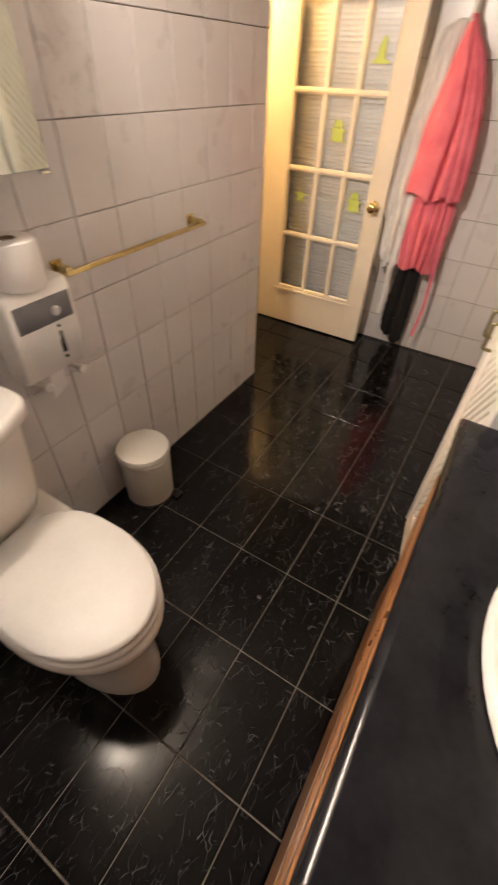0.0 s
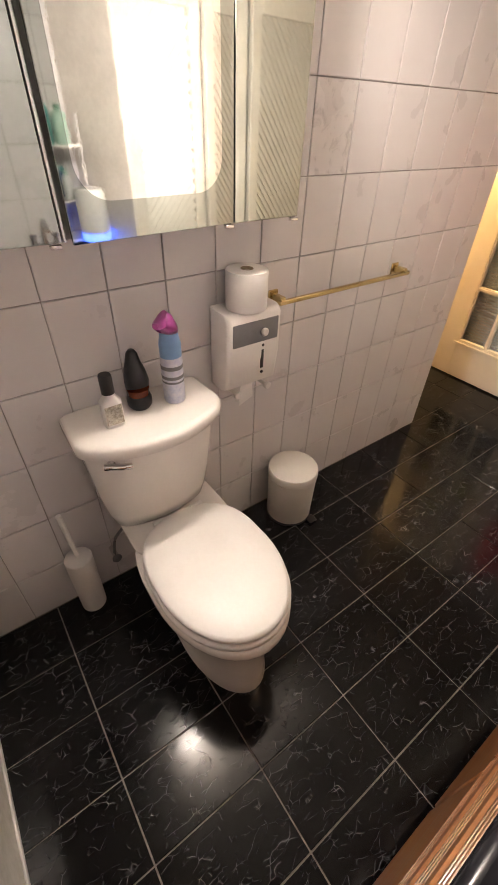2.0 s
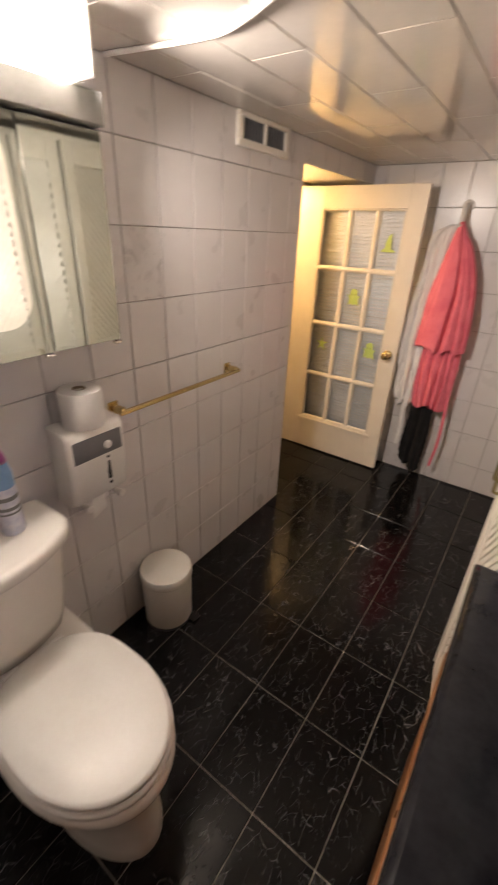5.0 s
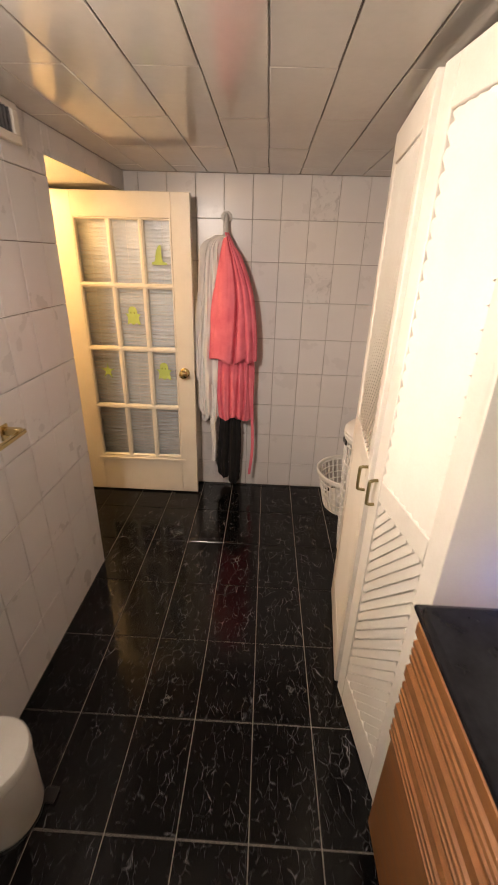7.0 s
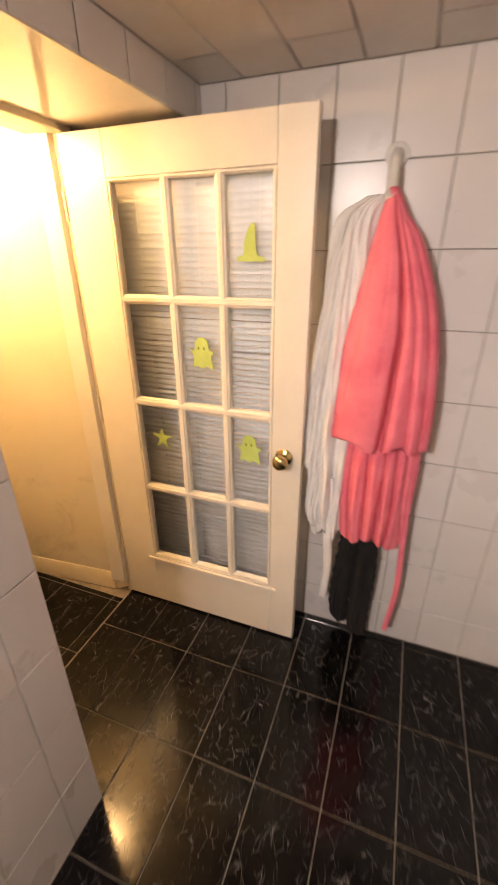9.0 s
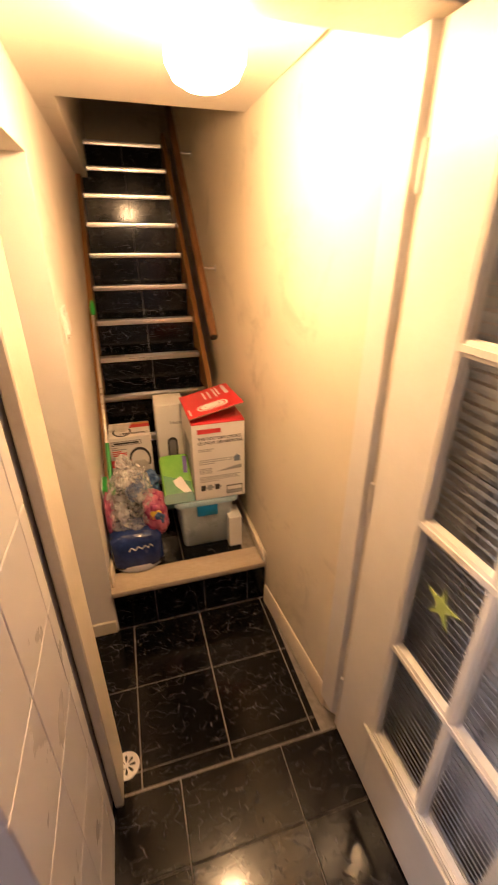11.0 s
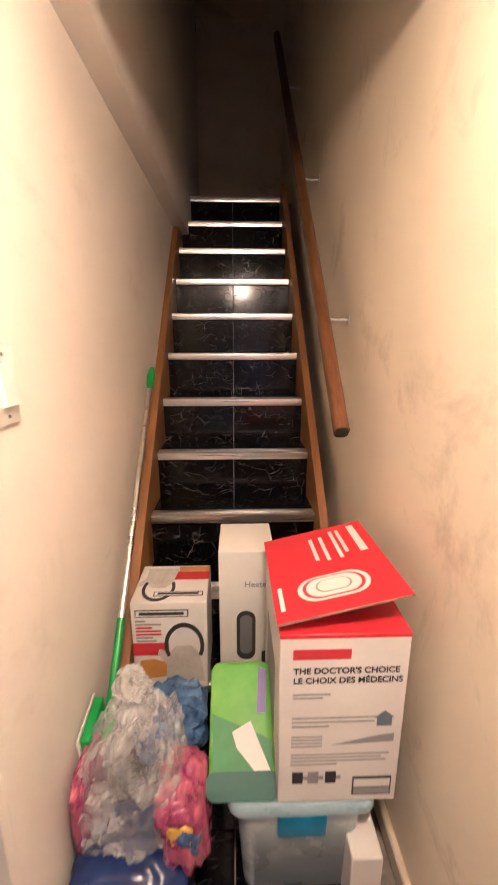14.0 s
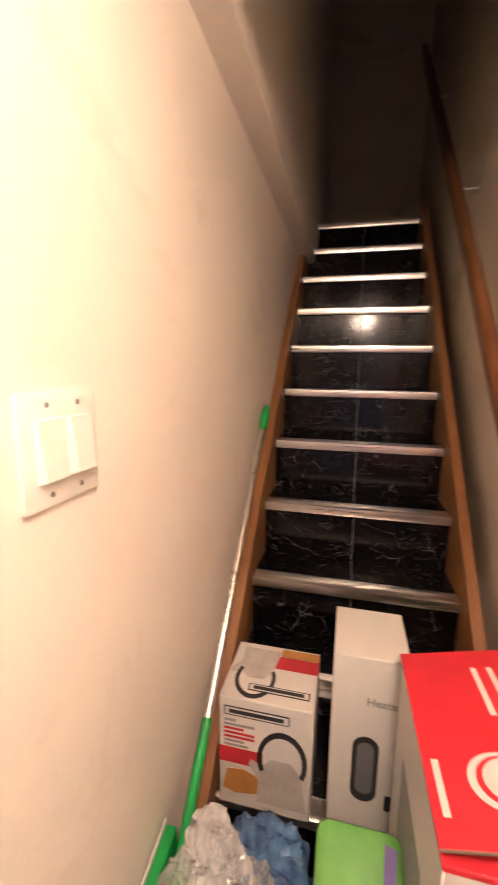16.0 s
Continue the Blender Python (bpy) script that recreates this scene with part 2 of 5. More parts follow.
CHROME = surface("chrome", (0.62, 0.61, 0.60), (0.72, 0.71, 0.70), 10, 0.12, 0.2, 0.0, metal=1.0)
STEEL = surface("brushed_steel_nosing", (0.74, 0.72, 0.69), (0.84, 0.82, 0.79), 12, 0.26, 0.34, 0.05, 160, metal=1.0, stretch=(8, 0.3, 8))
STAINED = smudges(surface("stained_grey_tile", (0.605, 0.58, 0.58), (0.64, 0.615, 0.61), 5, 0.24, 0.34, 0.10, 60, jitter=True), 22, (0.34, 0.32, 0.33), 0.52, 0.66, 0.6)
MIRROR = plain("mirror_silver", (0.90, 0.92, 0.91), 0.01, 1.0)
ETCHED = surface("smoked_mirror_border", (0.37, 0.40, 0.385), (0.43, 0.46, 0.44), 6, 0.03, 0.05, 0.0, metal=1.0)
GLASS = glass("clear_glass")

# ---- the large structure ----
WX, WEND, NY, CEIL, EX, SY = -0.733, 2.845, 3.835, 2.138, 1.16, -0.55
HL, HR, HC, DX = 2.865, 3.60, 2.11, -1.20
TT = 0.006

floor = structure("floor", box(-1.9, 1.3, -0.7, 3.95, -0.12, -TT), GROUT, "polished black marble tile floor with pale grout", "floor")
wall_west = structure("wall_west", addbox(box(DX, WX - TT, -0.7, WEND - TT, 0, 2.3), DX, WX - TT, WEND - TT, NY, 2.03 + TT, 2.3), WALLGROUT, "grey glazed tile wall behind the toilet", "wall")
wall_north = structure("wall_north", box(DX, 1.3, NY + TT, 3.98, 0, 2.3), WALLGROUT, "grey glazed tile wall with hanging robes", "wall")
wall_east = structure("wall_east", box(EX + TT, 1.32, -0.7, NY + TT, 0, 2.3), WALLGROUT, "grey glazed tile wall above the vanity", "wall")
wall_south = structure("wall_south", box(DX, 1.32, -0.70, SY - TT, 0, 2.3), WALLGROUT, "grey glazed tile wall at the tub", "wall")

# bathroom ceiling: long glossy panels with cross joints
bm = box(WX - 0.01, 1.3, -0.7, 3.95, CEIL + 0.008, 2.3)
x = 0.152 - 0.184 * 5
while x < EX:
    y = 2.33 - 0.88 * 4 + (0.0 if round((x - 0.152) / 0.184) % 2 == 0 else 0.44)
    while y < NY:
        a, b = max(x + 0.0015, WX), min(x + 0.1825, EX)
        c, d = max(y + 0.0008, SY), min(y + 0.8793, NY)
        if b - a > 0.01 and d - c > 0.01:
            addbox(bm, a, b, c, d, CEIL, CEIL + 0.012, 0.0025)
        y += 0.88
    x += 0.184
ceiling = structure("ceiling", bm, CEILTILE, "glossy greige ceiling panels with narrow joints", "ceiling")
structure("ceiling_recess", box(DX + 0.09, WX - 0.001, WEND, NY, 2.028, 2.0355), CEILTILE, "glossy panel under the dropped beam", "ceiling")

# hall and stairwell
STEP0X, STEP0Z, RUN, RISE = -2.459, 0.458, 0.1895, 0.1916
RX = -1.886
structure("wall_hall_right", loft([[(-5.4, HR, z), (-1.85, HR, z), (-1.27, 3.655, z), (-1.215, 3.70, z), (-1.215, 3.98, z), (-5.4, 3.98, z)] for z in (-0.1, 4.6)]), SCUFF, "cream painted hall wall with dark scuffs", "wall")
bm = box(-5.4, RX - 0.02, 2.62, HL, -0.1, 2.111)
structure("wall_hall_left", bm, PAINT, "cream painted stair wall with faint smudges", "wall")
structure("beam_stair", box(-5.4, -2.232, 2.62, 2.937, 2.112, 4.6), PAINT, "cream painted boxed beam along the stairs", "beam")
structure("wall_alcove", box(RX + 0.001, DX - 0.12, 2.50, 2.60, 1.93, 2.3), PAINT, "cream painted wall over the side doorway", "wall")
structure("wall_alcove_face", box(RX - 0.0199, RX + 0.002, 2.48, HL - 0.0005, -0.05, 2.3), PAINT, "cream painted wall beside the stair", "wall")
structure("soffit", box(RX + 0.003, DX - 0.001, 2.50, HL, 1.897, 2.30), CEILPAINT, "low painted soffit over the side doorway", "ceiling")
structure("ceiling_hall", box(-2.23, DX - 0.02, HL + 0.001, HR - 0.001, HC, 2.6), CEILPAINT, "painted hall ceiling", "ceiling")
structure("ceiling_stair", box(-5.4, -2.232, 2.62, 3.7, 4.3, 4.4), CEILPAINT, "dark ceiling high over the stairs", "ceiling")
structure("wall_stair_end", box(-5.55, -5.1, 2.6, 3.72, 1.9, 4.4), SCUFF, "dim painted wall at the top of the stairs", "wall")
structure("wall_stair_over", box(-2.35, -2.231, 2.938, HR - 0.001, 2.168, 4.35), PAINT, "painted wall over the stair opening", "wall")
# side room seen through the doorway
side_floor = structure("floor_side_room", box(-2.4, -1.0, 1.2, 2.515, -0.1, 0.0), GROUT, "white tile floor of the side room with grey joints", "floor")
structure("wall_side_room", addbox(addbox(box(-2.45, -2.4, 1.2, 2.48, 0, 2.3), -2.4, -1.2, 1.15, 1.2, 0, 2.3), -2.4, DX, 1.2, 2.5, 2.2, 2.3), PAINT, "cream painted wall of the side room", "wall")

# trim
structure("baseboard", addbox(loft([[(-1.86, HR - 0.014 + o, z), (-1.28, 3.642 + o, z), (-1.28, 3.656, z), (-1.86, HR + 0.001, z)] for z, o in ((0, 0), (0.09, 0), (0.105, 0.008))]), RX + 0.002, RX + 0.016, 2.655, HL - 0.004, 0, 0.075, 0.004), TRIM, "yellowed painted baseboard", "baseboard")
structure("trim", addbox(addbox(box(DX - 0.12, DX + 0.03, WEND + 0.001, WEND + 0.03, 0, 2.02, 0.004), DX - 0.012, DX + 0.008, 3.66, 3.71, 0, 2.03, 0.003), DX - 0.10, DX + 0.04, WEND + 0.03, 3.70, 2.015, 2.05, 0.003), TRIM, "yellowed painted door frame", "door frame")
structure("trim_casing", loft([[(-1.288, 3.640, z), (-1.284, 3.632, z), (-1.212, 3.640, z), (-1.206, 3.650, z), (-1.206, 3.699, z), (-1.286, 3.652, z)] for z in (0.075, 2.014)]), WHITEPAINT, "cream painted casing beside the glazed door", "door frame")
structure("trim_side_door", addbox(addbox(box(RX + 0.003, RX + 0.065, 2.49, 2.62, 0, 1.895, 0.004), RX + 0.065, RX + 0.082, 2.515, 2.54, 0, 1.895, 0.003), RX + 0.065, DX - 0.15, 2.515, 2.60, -0.004, 0.014, 0.003), TRIM, "yellowed painted frame of the side doorway", "door frame")


def tiles(parent, name, origin, right, up, u0, v0, pu, pv, ua, ub, va, vb, gap, thick, mat, skip=None, cache={}):
    """Clipped rectangular tiles on a grid, as parts of parent."""
    base = face_matrix(origin, right, up)
    i0, i1 = math.floor((ua - u0) / pu), math.ceil((ub - u0) / pu)
    j0, j1 = math.floor((va - v0) / pv), math.ceil((vb - v0) / pv)
    for i in range(i0, i1):
        for j in range(j0, j1):
            a, b = max(u0 + i * pu, ua) + gap / 2, min(u0 + (i + 1) * pu, ub) - gap / 2
            c, d = max(v0 + j * pv, va) + gap / 2, min(v0 + (j + 1) * pv, vb) - gap / 2
            if b - a < 0.012 or d - c < 0.012 or (skip and skip((a + b) / 2, (c + d) / 2)):
                continue
            key = (round(b - a, 3), round(d - c, 3), mat.name)
            if key not in cache:
                w, h, k = key[0] / 2, key[1] / 2, 0.0016
                rings = [[(-w, -h, 0), (w, -h, 0), (w, h, 0), (-w, h, 0)], [(-w, -h, thick - k), (w, -h, thick - k), (w, h, thick - k), (-w, h, thick - k)],
                         [(-w + k, -h + k, thick), (w - k, -h + k, thick), (w - k, h - k, thick), (-w + k, h - k, thick)]]
                t = loft(rings)
                me = bpy.data.meshes.new(name)
                bmesh.ops.recalc_face_normals(t, faces=t.faces)
                t.to_mesh(me)
                t.free()
                finish(me, mat, 20)
                cache[key] = me
            ob = new(name, cache[key])
            rnd = random.random
            ob.matrix_basis = base @ Matrix.Translation(((a + b) / 2, (c + d) / 2, 0.0007 * rnd())) @ Euler((radians(0.25) * (rnd() - 0.5), radians(0.25) * (rnd() - 0.5), 0)).to_matrix().to_4x4()
            ob.parent = parent
            if parent.parent is None:
                ob.matrix_parent_inverse = parent.matrix_basis.inverted()

# ---- stairs ----
PLANK_END = -1.995
stairs = structure("stairs", box(-2.47, -1.8935, HL + 0.001, HR - 0.002, -0.02, 0.246), GROUT, "steep basement stairs tiled in black marble with steel nosings", "stairs")
part("front_board", box(PLANK_END, RX + 0.022, HL - 0.002, HR - 0.003, 0.222, 0.253, 0.006, 2), LEDGEWOOD, stairs, "worn beige wooden edge board")
STAIR_L, STAIR_R = 2.898, 3.512
for k in range(11):
    xk, zk = STEP0X - RUN * k, STEP0Z + RISE * k
    bm = box(xk - RUN - 0.02, xk - 0.022, STAIR_L + 0.001, STAIR_R - 0.001, zk - RISE, zk - 0.006)
    if k == 10:
        addbox(bm, -5.1, xk - 0.1, HL, HR, zk - 0.15, zk - 0.005)
    part("step_core", bm, GROUT, stairs)
    for a, b in ((STAIR_L, 3.206), (3.209, STAIR_R)):
        part("tread_tile", box(xk - RUN - 0.02, xk - 0.012, a, b, zk - 0.006, zk, 0.001), MARBLE, stairs)
        part("riser_tile", box(xk - 0.022, xk - 0.015, a, b, zk - RISE, zk - 0.008, 0.001), MARBLE, stairs)
    prof = [(-0.05, 0.002), (-0.05, 0.005), (0.0, 0.006), (0.006, 0.002), (0.007, -0.012), (0.004, -0.026), (-0.002, -0.028), (-0.013, -0.024), (-0.012, 0.0)]
    part("nosing", loft([[(xk + px, y, zk + pz) for px, pz in prof] for y in (STAIR_L + 0.002, STAIR_R - 0.002)]), STEEL, stairs, "shiny steel stair nosing", 50)
for y0, y1 in ((HL + 0.001, STAIR_L - 0.001), (STAIR_R + 0.001, STAIR_R + 0.030)):
    lo, hi = STEP0X + 0.07, STEP0X - RUN * 10 + 0.03
    zz = lambda x: STEP0Z + (STEP0X - x) / RUN * RISE
    out = [(lo, 0.247), (lo, zz(lo) + 0.10), (hi, zz(hi) + 0.10), (hi, zz(hi) - 0.25), (lo - 0.2, 0.247)]
    part("stringer", loft([[(x, y, z) for x, z in out] for y in (y0, y1)]), STAIRWOOD, stairs, "orange-brown wooden stringer")
# riser of the first step and its landing tiles
for a, b in ((2.868, 3.05), (3.053, 3.285), (3.288, 3.505), (3.508, 3.597)):
    part("riser_tile", box(-1.894, -1.887, a, b, 0.002, 0.221, 0.001), MARBLE, stairs)
for a, b in ((HL + 0.004, 3.206), (3.210, 3.51)):
    part("landing_tile", box(-2.20, PLANK_END - 0.002, a, b, 0.245, 0.2515, 0.001), MARBLE, stairs)
    part("landing_tile", box(-2.47, -2.204, a, b, 0.245, 0.2515, 0.001), MARBLE, stairs)
structure("trim_stair", addbox(box(-2.45, RX + 0.02, HR - 0.02, HR - 0.001, 0.254, 0.31, 0.005), -2.4, RX - 0.01, HL + 0.001, HL + 0.016, 0.254, 0.33, 0.005), TRIM, "yellowed trim along the stair foot", "trim")

rail = thing("handrail", (-2.477, 3.50, 1.2), "dark reddish wooden handrail on metal brackets on the stair wall", "handrail")
a, b = Vector((-2.478, 3.50, 1.238)), Vector((-4.60, 3.50, 3.389))
m = face_matrix(a, (0, 1, 0), Vector((0, 0, 1)) - (b - a).normalized() * (b - a).normalized().z)
part("rail", prism(rounded(0.040, 0.047, 0.015, 4), m, -(b - a).length if (m.to_3x3() @ Vector((0, 0, 1))).dot(b - a) < 0 else (b - a).length), RAILWOOD, rail)
part("end_cap", prism(rounded(0.035, 0.041, 0.013, 4), m, 0.004 if (m.to_3x3() @ Vector((0, 0, 1))).dot(b - a) < 0 else -0.004), BLACKPLASTIC, rail, "dark worn rail end")
for f in (0.175, 0.47, 0.80):
    p = a.lerp(b, f)
    br = part("bracket", tube(curve([(p.x, HR, p.z - 0.07), (p.x, HR - 0.05, p.z - 0.07), (p.x, 3.505, p.z - 0.055), (p.x, 3.50, p.z - 0.03)], 5), 0.006), STEEL, rail)
    part("bracket_plate", lathe([(0.02, 0), (0.02, 0.003), (0.012, 0.006)], (p.x, HR, p.z - 0.07), 16, axis=(0, -1, 0)), STEEL, rail)

hook_box = thing("wall_switch", (-5.1, 2.917, 3.70), "small dark switch on the dim wall above the stairs", "switch")
part("plate", box(-5.115, -5.1, 2.885, 2.95, 3.69, 3.80, 0.004), BLACKPLASTIC, hook_box)

# double switch on the stair wall
sw = thing("light_switch", (-2.02, HL, 1.408), "white double rocker light switch on the cream wall", "light switch")
part("plate", box(-2.083, -1.963, HL, HL + 0.007, 1.349, 1.468, 0.003, 2), WHITEPLASTIC, sw)
for xa in (-2.069, -2.021):
    rk = part("rocker", loft([[(xa, HL + 0.007, 1.376), (xa + 0.040, HL + 0.007, 1.376), (xa + 0.040, HL + 0.007, 1.442), (xa, HL + 0.007, 1.442)],
                              [(xa + 0.003, HL + 0.017, 1.379), (xa + 0.037, HL + 0.017, 1.379), (xa + 0.037, HL + 0.0105, 1.440), (xa + 0.003, HL + 0.0105, 1.440)]]), WHITEPLASTIC, sw)
    for zs in (1.362, 1.455):
        part("screw", lathe([(0.0032, 0), (0.0025, 0.0012)], (xa + 0.02, HL + 0.007, zs), 10, axis=(0, 1, 0)), GREYPLASTIC, sw)

# hall ceiling lamp
hl = thing("ceiling_lamp", (-1.44, 3.29, HC), "small round frosted glass ceiling lamp, lit", "ceiling lamp")
part("base", lathe([(0.085, 0), (0.087, -0.012), (0.070, -0.026), (0.045, -0.032), (0.042, -0.052)], (-1.44, 3.29, HC), 32), TRIM, hl)
shade = part("shade", lathe([(0.044, -0.053), (0.066, -0.068), (0.080, -0.096), (0.080, -0.118), (0.066, -0.144), (0.040, -0.158), (0.010, -0.163)], (-1.44, 3.29, HC), 32), glow("lit_frosted_glass", HALL, SHADE_GLOW), hl, "glowing frosted glass", 60)

# floor drain
dr = thing("floor_drain", (-1.285, 2.885, 0), "round white slotted floor drain set in the tiles", "drain")
part("rim", lathe([(0.044, 0), (0.046, 0.003), (0.040, 0.005), (0.036, 0.0035)], (-1.285, 2.885, 0.001), 32), WHITEPLASTIC, dr)
for k in range(8):
    q = Matrix.Translation((-1.285, 2.885, 0.0046)) @ Matrix.Rotation(k * math.pi / 4, 4, "Z")
    part("slot", prism([(0.010, -0.002), (0.029, -0.005), (0.032, 0), (0.029, 0.005), (0.010, 0.002)], q, 0.0008), BLACKPLASTIC, dr)

# side room doorway: latch and dark things behind
latch = thing("door_latch", (RX + 0.07, 2.53, 0.75), "small metal strike plate on the side door frame", "latch")
part("plate", box(RX + 0.066, RX + 0.069, 2.545, 2.575, 0.70, 0.78, 0.001), CHROME, latch)
part("lip", box(RX + 0.066, RX + 0.085, 2.575, 2.579, 0.72, 0.76, 0.001), CHROME, latch)
shoe = thing("side_cabinet", (-2.2, 2.0, 0.006), "dark low cabinet in the side room", "cabinet")
part("body", box(-2.39, -2.02, 1.6, 2.4, 0.06, 0.55, 0.006), BLACKPLASTIC, shoe)
part("plinth", box(-2.38, -2.05, 1.62, 2.38, 0.006, 0.06), GREYPLASTIC, shoe)

# ---- the French door ----
D0, D1, DY0, DY1, DZ0, DZ1 = -1.187, -0.300, 3.655, 3.692, 0.012, 2.012
door = tagged(new("door_1"), "open cream French door with twelve glass panes", "door", "", "structure")
door.matrix_basis = Matrix.Translation((D0, DY1, 0))
GX, GZ = (-1.009, -0.414), (0.298, 1.877)
for nm, r in (("stile", (D0, GX[0], DZ0, DZ1)), ("stile", (GX[1], D1, DZ0, DZ1)), ("top_rail", (GX[0], GX[1], GZ[1], DZ1)), ("bottom_rail", (GX[0], GX[1], DZ0, GZ[0]))):
    part(nm, box(r[0], r[1], DY0, DY1, r[2], r[3], 0.002), WHITEPAINT, door)
cols = [GX[0], -0.795, -0.600, GX[1]]
rows = [GZ[0], 0.690, 1.097, 1.496, GZ[1]]


def muntin(p, q, w=0.032, lift=0.0):
    p, q = Vector(p), Vector(q)
    prof = [(-w / 2, 0.004), (-w / 2, 0.010), (-w / 4, 0.013), (-w / 5, 0.016), (w / 5, 0.016), (w / 4, 0.013), (w / 2, 0.010), (w / 2, 0.004), (w / 2, -0.012), (-w / 2, -0.012)]
    s = (q - p).normalized().cross(Vector((0, -1, 0)))
    c = Vector((0, (DY0 + DY1) / 2 - lift, 0))
    return loft([[c + e + s * a + Vector((0, -1, 0)) * b for a, b in prof] for e in (p, q)])


for xc in cols[1:3]:
    for za, zb in zip(rows, rows[1:]):
        part("muntin", muntin((xc, 0, za), (xc, 0, zb)), WHITEPAINT, door)
for zc in rows[1:4]:
    part("muntin", muntin((GX[0], 0, zc), (GX[1], 0, zc), 0.032, 0.0012), WHITEPAINT, door)
for xe, sgn in ((GX[0], 1), (GX[1], -1)):
    part("bead", muntin((xe + 0.006 * sgn, 0, GZ[0]), (xe + 0.006 * sgn, 0, GZ[1]), 0.014, 0.0018), WHITEPAINT, door)
for ze, sgn in ((GZ[0], 1), (GZ[1], -1)):
    part("bead", muntin((GX[0], 0, ze + 0.006 * sgn), (GX[1], 0, ze + 0.006 * sgn), 0.014, 0.0006), WHITEPAINT, door)
part("sill_bead", box(GX[0] - 0.03, GX[1] + 0.03, DY0 - 0.010, DY0, GZ[0] - 0.028, GZ[0] - 0.008, 0.003), WHITEPAINT, door)
YM = (DY0 + DY1) / 2
for xa, xb in zip(cols, cols[1:]):
    for za, zb in zip(rows, rows[1:]):
        p = part("pane", box(xa + 0.006, xb - 0.006, YM - 0.002, YM + 0.002, za + 0.006, zb - 0.006), GLASS, door)
        p.visible_shadow = False
for zc in (0.25, 1.05, 1.80):
    part("hinge", rod((D0 - 0.004, DY0 - 0.004, zc - 0.045), (D0 - 0.004, DY0 - 0.004, zc + 0.045), 0.005, 12), WHITEPAINT, door)
knob = part("door_knob", lathe([(0.033, 0), (0.034, 0.004), (0.028, 0.008), (0.012, 0.014), (0.011, 0.03), (0.016, 0.036), (0.027, 0.043), (0.030, 0.054), (0.025, 0.066), (0.012, 0.071)], (-0.366, DY0, 0.950), 32, axis=(0, -1, 0)), BRASS, door, "polished brass round knob", 60)
part("latch_plate", box(D1, D1 + 0.0015, 3.665, 3.682, 0.915, 0.975), BRASS, door)

# blind on the far face of the door
SLAT = surface("blind_slat", (0.50, 0.54, 0.58), (0.56, 0.60, 0.64), 20, 0.4, relief=0.0)
blind = thing("mini_blind", (-0.70, 3.712, 1.92), "white slatted mini blind hung on the back of the glazed door", "blind")
part("headrail", box(GX[0] - 0.02, GX[1] + 0.02, 3.697, 3.722, 1.895, 1.92, 0.003), WHITEPLASTIC, blind)
part("bottom_rail", box(GX[0] - 0.02, GX[1] + 0.02, 3.700, 3.718, 0.262, 0.275, 0.003), WHITEPLASTIC, blind)
slat_bm = loft([[(x, 0.0065 * c, 0.001 - 0.0115 * s) for c, s in ((1.0, 1.0), (0.5, 0.35), (0, -0.1), (-0.5, -0.35), (-1.0, -0.75))] for x in (-0.316, 0.316)], close=False, cap=False)
slat0 = None
for k in range(74):
    z = 0.285 + 0.0218 * k
    if slat0 is None:
        slat0 = part("slat", slat_bm, SLAT, blind)
        me = slat0.data
    ob = slat0 if k == 0 else new("slat", me)
    ob.parent = blind
    ob.matrix_parent_inverse = blind.matrix_basis.inverted()
    ob.matrix_basis = Matrix.Translation(((GX[0] + GX[1]) / 2, 3.710, z)) @ Matrix.Rotation(radians(random.uniform(-5, 5)), 4, "X") @ Matrix.Rotation(radians(random.uniform(-0.25, 0.25)), 4, "Y")
for x in (-0.93, -0.70, -0.48):
    part("ladder_cord", rod((x, 3.6965, 0.27), (x, 3.6965, 1.90), 0.0008, 6), WHITEPLASTIC, blind)

# green foam stickers on the panes
LIME = surface("lime_foam", (0.40, 0.53, 0.13), (0.50, 0.63, 0.20), 20, 0.7, relief=0.2)


def blob(points, n=5):
    pts = curve([(x, y, 0) for x, y in points + points[:1]], n)[:-1]
    return [(p.x, p.y) for p in pts]


GHOST = [(-0.8, -1), (-0.4, -0.8), (0, -1), (0.4, -0.8), (0.9, -1), (0.75, -0.2), (1.0, 0.15), (0.6, 0.25), (0.5, 0.8), (0, 1.05), (-0.5, 0.8), (-0.6, 0.2), (-1, 0.3), (-0.7, -0.2)]
STAR = [(0, 1), (0.25, 0.3), (1, 0.3), (0.4, -0.1), (0.6, -0.9), (0, -0.4), (-0.7, -0.8), (-0.35, -0.1), (-1, 0.35), (-0.25, 0.35)]
HAT = [(-1, -1), (1, -1), (0.9, -0.75), (0.5, -0.6), (0.35, 0.4), (0.3, 1.1), (-0.1, 0.9), (-0.45, 0.1), (-0.55, -0.6), (-0.95, -0.75)]
